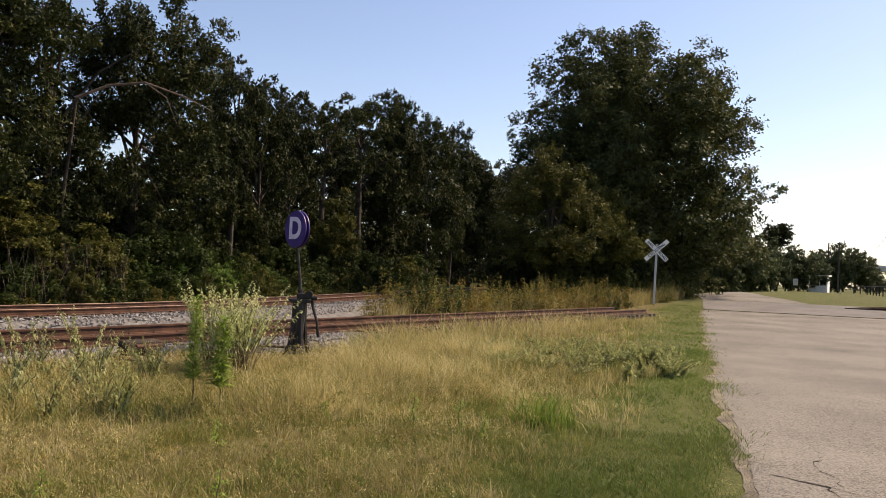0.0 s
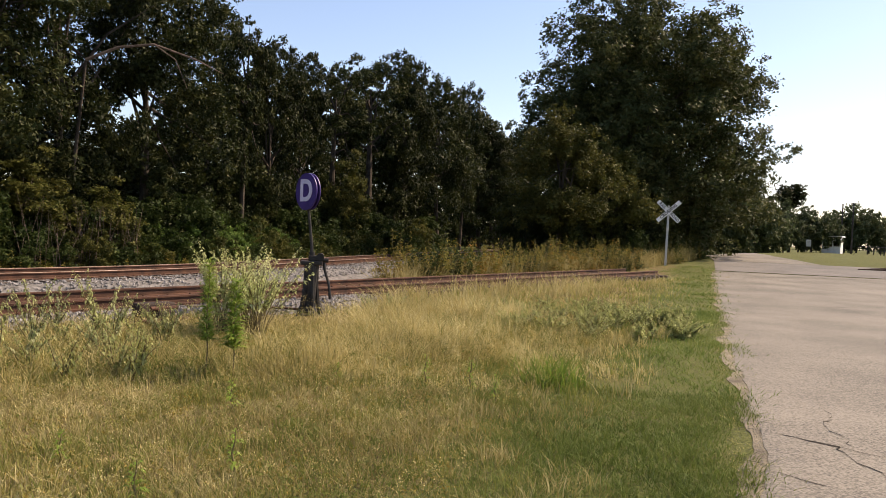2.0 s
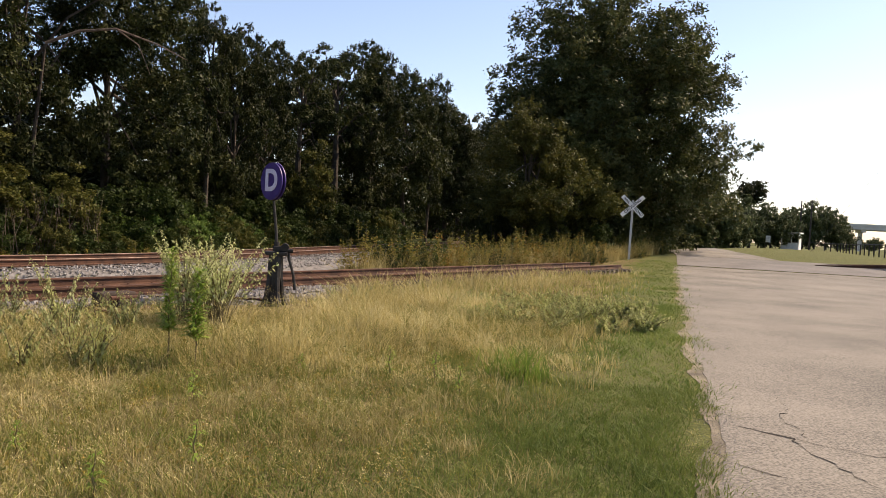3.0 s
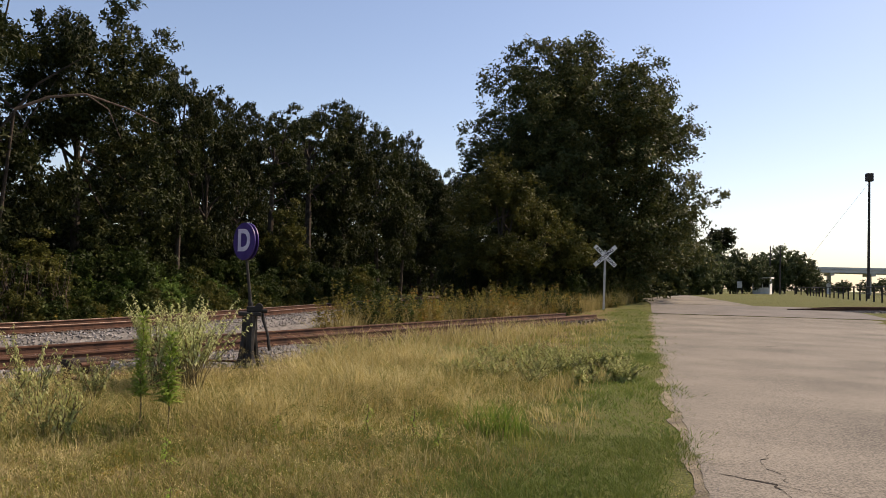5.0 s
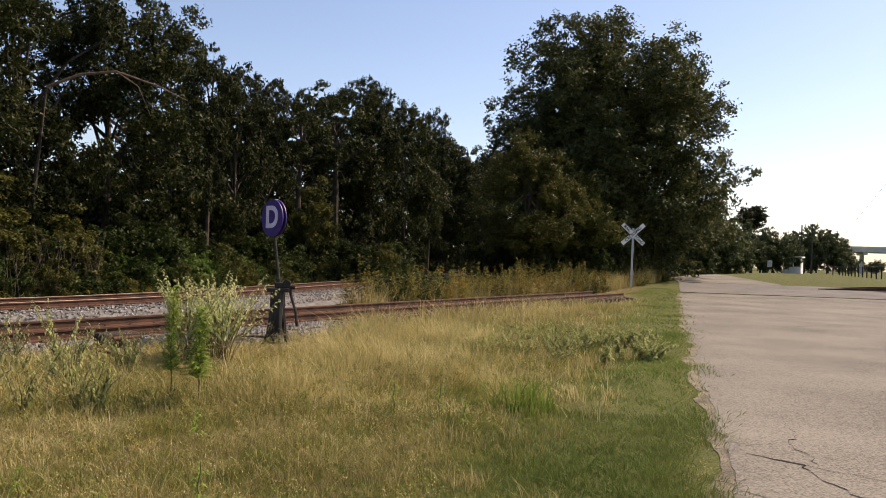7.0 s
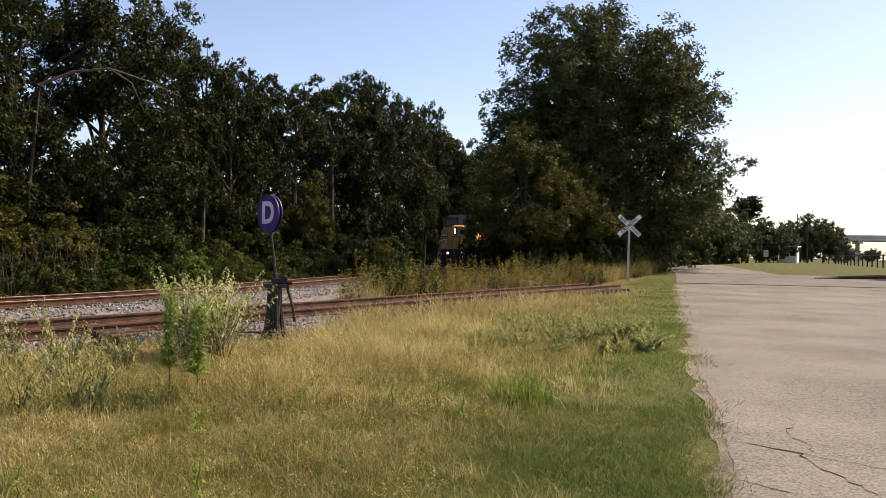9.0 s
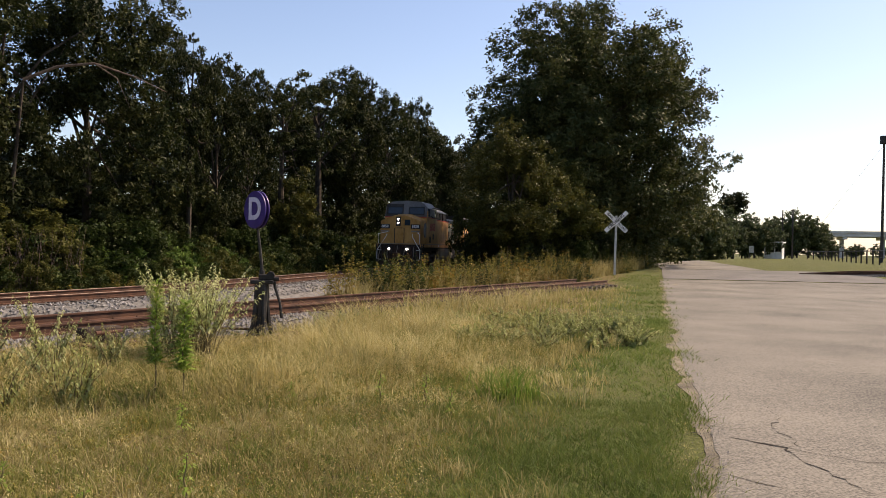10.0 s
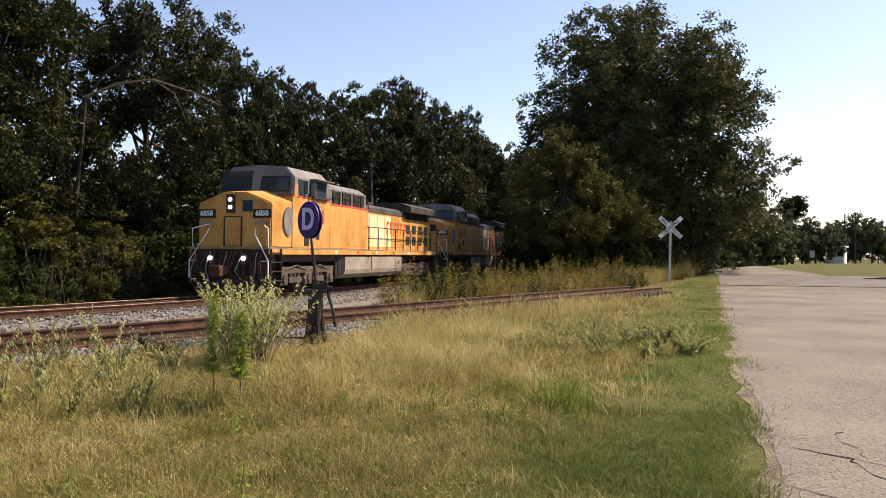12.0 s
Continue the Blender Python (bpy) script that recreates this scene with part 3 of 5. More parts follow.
# bearing, metres beyond the line, height of the top as an angle, crown radius, kind
for bear, left, rise, wide, w in (
        # first three: added past the view's left edge for side light and reflections
        (-58, 7.0, 24.0, 4.4, 3), (-47, 7.0, 23.0, 4.4, 3), (-38, 7.2, 23.0, 4.4, 3),
        (-31.5, 6.6, 21.0, 4.0, 0), (-26.4, 7.4, 20.6, 3.7, 1), (-21.2, 7.0, 18.2, 4.3, 0), (-17.6, 7.6, 15.8, 2.4, 1), (-15.0, 6.0, 14.6, 1.7, 2), (-13.4, 6.4, 12.9, 2.5, 3), (-11.3, 7.0, 11.8, 2.3, 3),
        (-8.9, 7.2, 12.3, 2.8, 2), (-6.2, 7.6, 12.9, 3.6, 2), (-5.6, 9.5, 11.6, 4.0, 1), (-3.6, 7.0, 12.3, 3.4, 3), (-1.2, 6.6, 11.0, 3.8, 3), (0.4, 7.0, 10.4, 3.0, 3), (1.8, 7.5, 8.4, 4.2, 3),
        (3.6, 7.0, 7.6, 5.0, 4), (5.4, 7.0, 6.9, 5.0, 4), (7.4, 5.5, 6.4, 5.0, 4),
        # lower growth behind the first trees, which shows the sky above it
        (-34, 13, 8.0, 4.5, 4), (-29, 13, 6.0, 4.5, 4), (-24, 13, 5.0, 4.8, 4), (-19.5, 13, 6.0, 4.8, 4), (-16, 12, 10.0, 4.2, 4), (-12.2, 12, 9.0, 4.0, 4), (-9.2, 12, 8.6, 4.4, 4), (-6, 13, 9.0, 4.6, 4), (-2.5, 12, 8.6, 5.0, 4), (1.2, 11, 7.0, 5.0, 4)):
    p, r = wood_spot(bear, left)
    high = 1.65 + r * math.tan(radians(rise + 0.9)) - float(land(*p))
    plant(wood, used, w, p, high / SIZES[w][0], 1.12 * wide / SIZES[w][1])
# a dead tree whose limb stands bare against the wood
for bear, left, z0, run in ((-25.2, 5.4, 7.6, ((0, 0, 0), (1.0, 0.3, 0.55), (2.2, 0.5, 0.75), (3.6, 0.8, 0.35), (4.6, 1.0, -0.1))),):
    p, r = wood_spot(bear, left)
    th = rig("dead_tree", ground_pose(p[0], p[1]), "bare pale dead tree before the wood", "tree")
    part("trunk", tubes(([(-0.6, 0.4, -0.3), (-0.4, 0.2, z0 * 0.5), (0, 0, z0)], [0.1, 0.08, 0.05])), M["bark"], th)
    part("limb", tubes(([(x, y, z0 + z) for x, y, z in run], [0.06, 0.05, 0.045, 0.03, 0.012][:len(run)]), ([(run[2][0], run[2][1], z0 + run[2][2]), (run[2][0] + 0.8, run[2][1], z0 + run[2][2] - 0.5), (run[2][0] + 1.2, run[2][1] + 0.2, z0 + run[2][2] - 1.5)], [0.03, 0.02, 0.008])), M["twig"], th)

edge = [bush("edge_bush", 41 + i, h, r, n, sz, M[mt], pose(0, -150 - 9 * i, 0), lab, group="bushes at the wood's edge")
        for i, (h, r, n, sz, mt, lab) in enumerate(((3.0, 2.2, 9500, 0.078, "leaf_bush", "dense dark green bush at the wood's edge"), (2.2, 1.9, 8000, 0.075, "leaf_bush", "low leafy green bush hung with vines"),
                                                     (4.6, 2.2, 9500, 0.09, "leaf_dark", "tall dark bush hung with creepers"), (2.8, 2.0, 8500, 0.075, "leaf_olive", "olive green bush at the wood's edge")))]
used = [False] * 4
for k, s in enumerate(np.arange(-40, 44, 2.0)):
    sc = rnd.uniform(0.85, 1.15)
    plant(edge, used, (1, 0, 3, 1, 0, 0)[k % 6], beside_main(s + rnd.uniform(-0.4, 0.4), rnd.uniform(4.9, 5.5)), sc, sc)
for k, s in enumerate(np.arange(-40, 44, 3.0)):
    sc = rnd.uniform(0.85, 1.1)
    plant(edge, used, (2, 0, 2, 2, 3)[k % 5], beside_main(s + rnd.uniform(-0.5, 0.5), rnd.uniform(6.4, 7.4)), sc * 1.15, sc)

for k, s0 in enumerate(np.arange(-44, 90, 4.4)):
    p = beside_main(s0, 10.2 + rnd.uniform(-0.6, 0.8) + (3 if s0 > 30 else 0))
    t = copy_thing(edge[2], ground_pose(p[0], p[1], rnd.uniform(0, 360)))
    t.scale = (1.5, 1.5, rnd.uniform(0.9, 1.15))

tree("oak_tree", 21, 19.9, 9.8, -0.6, 190000, 0.145, M["leaf_oak"], ground_pose(13.2, 56.8), "huge broad dark green oak over the road", clumps=400, lump=0.145, trunk_r=0.5, power=2.6, shape=1.1, skew=0.08)
# hidden behind the first oak, added only to throw shade on the train
tree("oak_tree", 26, 17.0, 7.0, 0.6, 26000, 0.24, M["leaf_oak"], ground_pose(14.4, 68.5), "unseen oak added behind the big oak to shade the main line", clumps=90, lump=0.2)
tree("gum_tree", 22, 10.4, 4.3, 0.2, 38000, 0.09, M["leaf_olive"], ground_pose(5.9, 45.4), "smaller olive green tree before the oak", clumps=90, lump=0.19, shape=1.6, power=1.8)
tree("gum_tree", 23, 8.7, 3.4, 0.2, 28000, 0.09, M["leaf_olive"], ground_pose(8.8, 47.4), "dark green young tree before the oak", clumps=70, lump=0.2, shape=1.5, power=1.9)
tree("gum_tree", 24, 7.2, 3.2, 0.2, 22000, 0.1, M["leaf_olive"], ground_pose(18.0, 61.5), "yellow green young tree beside the road", clumps=60, lump=0.2, shape=1.2)
young = tree("gum_tree", 27, 6.6, 2.0, 0.4, 15000, 0.085, M["leaf_olive"], pose(0, -260, 0), "olive green young tree at the wood's edge", clumps=40, lump=0.24, shape=1.3)
used = [False]
for bear, left, h, wide in ((-7.9, 5.2, 7.4, 1.0), (-28.5, 5.6, 4.6, 0.9), (-24.0, 5.2, 3.8, 0.8)):
    plant([young], used, 0, wood_spot(bear, left)[0], h / 6.6, wide)
tree("pine_tree", 25, 11.3, 3.1, 6.6, 7000, 0.2, M["leaf_dark"], ground_pose(51.9, 124.6), "distant dark pine above the tree line", clumps=30, lump=0.25)

# weeds between the two tracks and along the crossing


def weed_clump(seed, h, rad, mat, label, stems=34, each=34, length=0.11):
    """Upright weeds growing close together, leafy to the top."""
    r = np.random.default_rng(seed)
    th = rig("weed_clump", pose(0, -220 - 5 * seed, 0), label, "weeds", "weeds between the tracks")
    a, f = r.uniform(0, 6.283, stems), np.sqrt(r.random(stems)) * rad
    base = np.stack([np.cos(a) * f, np.sin(a) * f, 0 * a], 1)
    hh = h * r.uniform(0.4, 1.05, stems) * (1.1 - 0.5 * f / rad)
    tip = base + np.stack([r.normal(size=stems) * 0.14, r.normal(size=stems) * 0.14, hh], 1)
    i = np.repeat(np.arange(stems), each)
    n = len(i)
    t = r.random(n) ** 0.8
    c = base[i] + (tip - base)[i] * t[:, None]
    b = r.uniform(0, 6.283, n)
    L = (length * r.uniform(0.5, 1.3, n) * (1.25 - 0.6 * t))[:, None]
    d = np.stack([np.cos(b), np.sin(b), 0.5 - r.random(n)], 1)
    sd = np.stack([-np.sin(b), np.cos(b), 0.3 * r.normal(size=n)], 1)
    q = np.stack([c, c + d * L * 0.55 - sd * L * 0.28, c + d * L - np.array((0, 0, 0.3)) * L, c + d * L * 0.55 + sd * L * 0.28], 1)
    for j in range(8):
        bm = bmesh.new()
        tube(bm, [base[j] - (0, 0, 0.1), (base[j] + tip[j]) / 2, tip[j]], [0.009, 0.007, 0.003], 4)
        part("stem", bm, M["stem"], th)
    part("foliage", quads("foliage", q.reshape(-1, 3), np.arange(4 * n).reshape(-1, 4), M[mat]), None, th)
    return th


weed_bushes = [weed_clump(61, 1.5, 1.0, "leaf_autumn", "tall weeds turning yellow and orange"), weed_clump(62, 1.7, 1.0, "leaf_meadow", "tall yellow green weeds between the tracks"),
               weed_clump(63, 1.4, 1.1, "leaf_bush", "leafy green weeds between the tracks")]
used = [False] * 3
nn, dd = np.array((math.cos(TRACK_AZ), -math.sin(TRACK_AZ))), az(TRACK_AZ)
for k in range(84):
    s = 21.8 + 25 * (k / 83.0) + rnd.uniform(-0.6, 0.6)
    o = -14.9 - rnd.uniform(0.1, 0.8 + 0.13 * (s - 21))
    x, y = nn * o + dd * s
    fr = np.array((x, y)) - np.array(FRONT[:2])
    gap = -(fr @ np.array((math.cos(MAIN_AZ), -math.sin(MAIN_AZ))))
    if gap > -2.6:
        continue
    w = (1, 0, 2, 2, 1, 2, 0)[k % 7]
    m = ground_pose(x, y, rnd.uniform(0, 360))
    sc = rnd.uniform(0.85, 1.35)
    if not used[w]:
        used[w] = True
        t = weed_bushes[w]
        t.matrix_basis = m
    else:
        t = copy_thing(weed_bushes[w], m)
    t.scale = (sc, sc, sc)
for k in range(44):
    x, y = 3.6 + rnd.uniform(0, 15.0), 45.0 + rnd.uniform(0.0, 14.0)
    if off_road(x, y) > -1.8 or off_track(x, y) > -15.6 or (x - 0.268 * (y - 46.2)) < 2.6:
        continue
    t = copy_thing(edge[(0, 3, 2, 1)[k % 4]], ground_pose(x, y, rnd.uniform(0, 360)))
    t.scale = (rnd.uniform(0.6, 0.95),) * 3

for s0 in np.arange(34, 92, 4.0):
    p = beside_main(s0, -4.1)
    t = copy_thing(edge[2], ground_pose(p[0], p[1], rnd.uniform(0, 360)))
    t.scale = (0.7, 0.7, 1.1)
for x, y, h in ((4.6, 96, 1.2), (1.5, 112, 1.3), (7.4, 121, 1.3), (4.0, 135, 1.3), (11.0, 140, 1.2)):
    t = copy_thing(wood[3], ground_pose(x, y, rnd.uniform(0, 360)))
    t.scale = (h, h, h)
    t = copy_thing(edge[2], ground_pose(x + 0.6, y - 5, rnd.uniform(0, 360)))
    t.scale = (1.5, 1.5, 1.3)
# these bushes look sunlit through their lighter leaf colour
sunny = bush("leafy_bush", 71, 2.6, 2.1, 12000, 0.08, M["leaf_sun_tone"], ground_pose(*beside_main(7.0, 4.9), 20), "green bush before the wood with sunlight put into its leaf colour", group="sunlit bushes")
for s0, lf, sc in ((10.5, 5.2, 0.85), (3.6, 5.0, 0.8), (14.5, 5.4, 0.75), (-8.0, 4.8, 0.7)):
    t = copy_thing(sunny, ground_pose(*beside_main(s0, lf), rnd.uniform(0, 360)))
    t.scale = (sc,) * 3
for x, y in ((3.7, 49.8), (4.6, 52.5), (4.4, 47.6)):
    t = copy_thing(edge[2], ground_pose(x, y, rnd.uniform(0, 360)))
    t.scale = (0.6, 0.6, 1.05)
# low growth along the far side of the main line
for k, s0 in enumerate(np.arange(-40, 26, 1.5)):
    t = copy_thing(edge[(1, 3, 1)[k % 3]], ground_pose(*beside_main(s0, rnd.uniform(3.6, 4.1)), rnd.uniform(0, 360)))
    t.scale = (0.62, 0.62, rnd.uniform(0.45, 0.7))
for k, s0 in enumerate(np.arange(-40, 30, 1.25)):
    p = beside_main(s0, rnd.uniform(3.1, 4.0))
    t = copy_thing(weed_bushes[(2, 1, 2)[k % 3]], ground_pose(p[0], p[1], rnd.uniform(0, 360)))
    t.scale = (1.0, 1.0, rnd.uniform(0.45, 0.8))
for k in range(26):
    x, y = 14.5 + rnd.uniform(-2.5, 1.2), 47.5 + rnd.uniform(-2.0, 9)
    if off_road(x, y) > -0.9 or off_track(x, y) > -14.2:
        continue
    t = copy_thing(weed_bushes[(2, 1)[k % 2]], ground_pose(x, y, rnd.uniform(0, 360)))
    t.scale = (1.0, 1.0, rnd.uniform(0.5, 0.9))
for k in range(9):
    a, r = radians(14.4 + 0.72 * k), 104 + rnd.uniform(-5, 10) + 1.2 * k
    t = copy_thing(edge[(0, 3, 0, 1)[k % 4]], ground_pose(r * math.sin(a), r * math.cos(a), rnd.uniform(0, 360)))
    t.scale = (1.5, 1.5, 1.2)
for x, y in ((23.6, 76.0), (24.8, 80.0), (26.0, 84.5), (27.4, 89.0)):
    t = copy_thing(edge[3], ground_pose(x - 3.2, y, rnd.uniform(0, 360)))
    t.scale = (0.9, 0.9, 0.8)

# far trees beyond the crossing, their leaf tones paled to stand for haze
far_tree = tree("distant_tree", 31, 10.0, 5.6, 0.0, 7000, 0.3, M["leaf_hazed"], ground_pose(38, 128), "distant green tree line with haze put into its leaf colour", clumps=40, lump=0.24, group="distant trees", limbs=0)
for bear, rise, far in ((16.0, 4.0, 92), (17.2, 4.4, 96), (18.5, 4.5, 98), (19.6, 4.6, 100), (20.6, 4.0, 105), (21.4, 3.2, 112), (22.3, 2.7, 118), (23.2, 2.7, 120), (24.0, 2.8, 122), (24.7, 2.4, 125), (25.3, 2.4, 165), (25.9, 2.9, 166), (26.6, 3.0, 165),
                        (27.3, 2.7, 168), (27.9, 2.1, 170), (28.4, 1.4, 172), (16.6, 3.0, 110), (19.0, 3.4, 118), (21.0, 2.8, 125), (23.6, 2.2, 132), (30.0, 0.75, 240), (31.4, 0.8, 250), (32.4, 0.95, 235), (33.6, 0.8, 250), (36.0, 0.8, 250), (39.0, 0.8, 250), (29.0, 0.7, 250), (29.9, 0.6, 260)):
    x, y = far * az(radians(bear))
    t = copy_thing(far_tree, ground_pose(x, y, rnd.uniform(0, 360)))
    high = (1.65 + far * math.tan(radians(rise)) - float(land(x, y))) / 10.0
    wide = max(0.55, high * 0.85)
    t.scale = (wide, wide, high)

# ---- derail stand and crossing sign ----


def derail_stand():
    x, y = -2.55, 14.45
    th = rig("derail_stand", ground_pose(x, y, 0), "black iron derail stand with a purple round target on ballast", "railway signal")
    th.matrix_basis = pose(x, y, -0.02, 0, 0, 8)
    part("base_plate", boxes((-0.26, 0.26, -0.2, 0.2, -0.05, 0.03), bevel=0.01), M["black"], th)
    for a in (0.4, 1.97, 3.54, 5.11):
        c, s = math.cos(a), math.sin(a)
        part("leg", tubes(([(0.22 * c, 0.2 * s, 0.0), (0.15 * c, 0.14 * s, 0.2), (0.11 * c, 0.1 * s, 0.55), (0.1 * c, 0.09 * s, 0.93)], [0.05, 0.045, 0.04, 0.04]), seg=6), M["black"], th)
    part("body", tubes(([(0, 0, 0.1), (0, 0, 0.28), (0, 0, 0.6), (0, 0, 0.95)], [0.12, 0.09, 0.1, 0.12]), seg=12), M["black"], th)
    part("head_casting", boxes((-0.2, 0.2, -0.13, 0.13, 0.93, 1.0), (-0.06, 0.2, -0.08, 0.08, 1.0, 1.1), bevel=0.015), M["black"], th)
    part("hinge", drum(drum(bmesh.new(), (0.15, 0, 1.08), (0, 1, 0), 0.07, 0.2), (0.24, -0.03, 1.02), (1, 0, 0), 0.04, 0.12), M["black"], th)
    part("lever", tubes(([(0.2, 0, 1.05), (0.24, -0.02, 0.85), (0.32, -0.04, 0.6), (0.36, -0.05, 0.32)], [0.035, 0.026, 0.024, 0.03])), M["black"], th)
    part("mast", tubes(([(0, 0, 0.98), (-0.015, 0, 1.3), (-0.11, 0, 2.05)], [0.036, 0.028, 0.022])), M["black"], th)
    part("collar", drum(bmesh.new(), (0, 0, 1.1), (0, 0, 1), 0.05, 0.14), M["black"], th)
    tg = part("target", drum(bmesh.new(), (0, 0, 0), (0, -1, 0), 0.335, 0.02, 48), M["purple"], th, "round purple enamel target", pose(-0.145, -0.03, 2.25, 0, 0, -54))
    part("rear_target", drum(bmesh.new(), (0, 0, 0), (0, -1, 0), 0.335, 0.02, 48), M["purple"], th, "second round purple target behind", pose(-0.088, 0.015, 2.25, 0, 0, -54))
    letters("letter", "D", 0.54, M["lilac"], tg, pose(0, -0.014, 0, 90, 0, 0), label="pale letter D")
    part("connecting_rod", tubes(([(0.1, 0.1, 0.1), (-1.2, 0.9, 0.05)], 0.022)), M["rust"], th)


def crossing_sign():
    x, y = 11.75, 44.3
    th = rig("crossing_sign", ground_pose(x, y, 0), "white railroad crossing crossbuck on a grey steel post", "road sign")
    th.matrix_basis = pose(x, y, 0.62, 0, 0.5, -10)
    part("post", boxes((-0.06, 0.06, -0.04, 0.04, -0.5, 2.95), bevel=0.01), M["steel"], th)
    for k, (a, words) in enumerate(((43, ("CROSSING",)), (-43, ("RAIL", "ROAD")))):
        b = part("blade", boxes((-0.8, 0.8, -0.008, 0.008, -0.115, 0.115), bevel=0.004), M["white"], th, "white crossbuck blade with black letters", pose(0, -0.055 - 0.022 * (1 - k), 2.62, 0, -a, 0))
        for w, px in zip(words, ((0.0,) if len(words) == 1 else (-0.45, 0.45))):
            letters("letters", w, 0.235 if len(words) == 1 else 0.215, M["black"], b, pose(px, -0.0105, 0, 90, 0, 0), 0.002)
    for z in (2.55, 2.69):
        part("bolt", drum(bmesh.new(), (0, -0.09, z), (0, -1, 0), 0.02, 0.02, 10), M["steel"], th)


def derail_block():
    """The hinged wedge that lies on the siding's near rail."""
    th = rig("derail", pose(-4.72, 12.62, 0.1, 0, 0, -33), "rusty iron derail wedge lying on the siding's rail", "derail")
    part("base_plate", boxes((-0.4, 0.55, -0.45, 0.45, -0.07, -0.03), bevel=0.01), M["rust"], th)
    part("wedge", boxes((-0.14, 0.12, -0.3, 0.34, -0.03, 0.19), (0.12, 0.3, -0.12, 0.14, -0.03, 0.1), bevel=0.03), M["grime"], th)
    part("hinge_pin", drum(bmesh.new(), (0.24, 0.02, 0.12), (0, 1, 0), 0.035, 0.5, 12), M["rust"], th)


derail_stand()
derail_block()
crossing_sign()

# ---- far side: fence, poles, booth, bridge ----


def fence():
    line = [np.array(p) for p in ((31.3, 46.5), (44, 76), (58, 109), (60, 117), (50, 121))]
    th = rig("fence", pose(0, 0, 0), "long low black metal fence round a lawn", "fence", kind="structure")
    post = mesh_of("post", boxes((-0.05, 0.05, -0.05, 0.05, -0.2, 1.2), bevel=0.01), M["black"])
    ps = [p for p, d in resample(line, 3.6)]
    for p in ps:
        part("post", post, None, th, m=ground_pose(*p))
    for a, b in zip(ps, ps[1:]):
        for z in (1.14, 0.6):
            pa, pb = (*a, float(land(*a)) + z), (*b, float(land(*b)) + z)
            part("rail", tubes((((pa), (pb)), 0.045 if z > 1 else 0.02), seg=6), M["black"], th)


def pole(x, y, h, label, head=False, lean=0.0):
    th = rig("utility_pole", ground_pose(x, y), label, "pole", "poles")
    part("shaft", tubes(([(0, 0, -0.5), (0, 0, h * 0.5), (lean, 0, h)], [0.17, 0.14, 0.11] if head else [0.13, 0.11, 0.09])), M["wood"], th)
    if head:
        part("floodlight", boxes((-0.55, 0.55, -0.3, 0.3, h - 0.9, h), bevel=0.06), M["black"], th, "black floodlight box", Matrix.Diagonal((0.62, 1, 1, 1)))
        part("guy_wire", tubes(([(0, 0, h - 1.0), (-4.5, 1.0, h * 0.47), (-9.0, 2.0, -0.2)], 0.012), seg=5), M["black"], th, "thin slack guy wire")
    return th


def booth():
    x, y = 53.2, 113.0
    th = rig("ticket_booth", ground_pose(x, y, -36), "small white open-sided booth with a flat roof", "booth")
    part("lower_wall", boxes((-1.5, 1.5, -1.1, 1.1, -0.1, 1.0), bevel=0.02), M["white"], th)
    for px, py in ((-1.42, -1.02), (1.42, -1.02), (-1.42, 1.02), (1.42, 1.02), (0.25, -1.02)):
        part("corner_post", boxes((px - 0.08, px + 0.08, py - 0.08, py + 0.08, 1.0, 2.3)), M["white"], th)
    part("back_wall", boxes((-1.34, 1.34, 0.98, 1.06, 1.0, 2.3)), M["taupe"], th)
    part("side_panel", boxes((0.33, 1.34, -1.05, -0.99, 1.75, 2.3)), M["white"], th)
    part("side_wall", boxes((1.44, 1.5, -0.94, 0.94, 1.0, 2.3)), M["white"], th, "sunlit white side wall")
    part("roof", boxes((-1.85, 1.75, -1.4, 1.4, 2.3, 2.5), bevel=0.03), M["white"], th, "flat pale roof")
    part("counter", boxes((-1.5, 0.2, -1.35, -1.1, 0.92, 1.0)), M["taupe"], th)
    th.scale = (0.8, 0.8, 0.98)


def notice_board():
    th = rig("notice_board", ground_pose(47.2, 107.0, -22), "small grey notice board on two posts", "sign")
    part("panel", boxes((-0.3, 0.3, -0.03, 0.03, 0.8, 1.7), bevel=0.01), M["steel"], th)
    for x in (-0.24, 0.24):
        part("post", boxes((x - 0.04, x + 0.04, 0.035, 0.1, -0.2, 1.75)), M["wood"], th)


def bridge():
    th = rig("overpass", pose(101, 186, 0.25, 0, 0, -22), "distant pale concrete road overpass on tall piers", "bridge")
    part("deck", boxes((-2, 70, -6, 6, 5.6, 6.4), bevel=0.05), M["concrete"], th)
    part("parapet", boxes((-2, 70, -6.2, -5.9, 6.4, 6.9)), M["concrete"], th)
    for x in (2.6, 11.2, 19.8, 28.4, 37.0, 45.6, 54.2, 62.8):
        part("pier", boxes((x - 0.4, x + 0.4, -0.8, 0.8, -1.5, 5.0), bevel=0.05), M["concrete"], th)
        part("pier_cap", boxes((x - 0.5, x + 0.5, -5.6, 5.6, 5.0, 5.6), bevel=0.05), M["concrete"], th)


fence()
pole(54.2, 112.7, 7.0, "dark wooden utility pole on the lawn")
pole(56.4, 114.1, 7.3, "dark wooden utility pole on the lawn")
pole(52.2, 85.3, 13.9, "tall dark pole with a floodlight box", True)
pole(31.5, 92, 8.5, "thin dark pole before the trees")
booth()
notice_board()
bridge()

# ---- grass and weeds ----


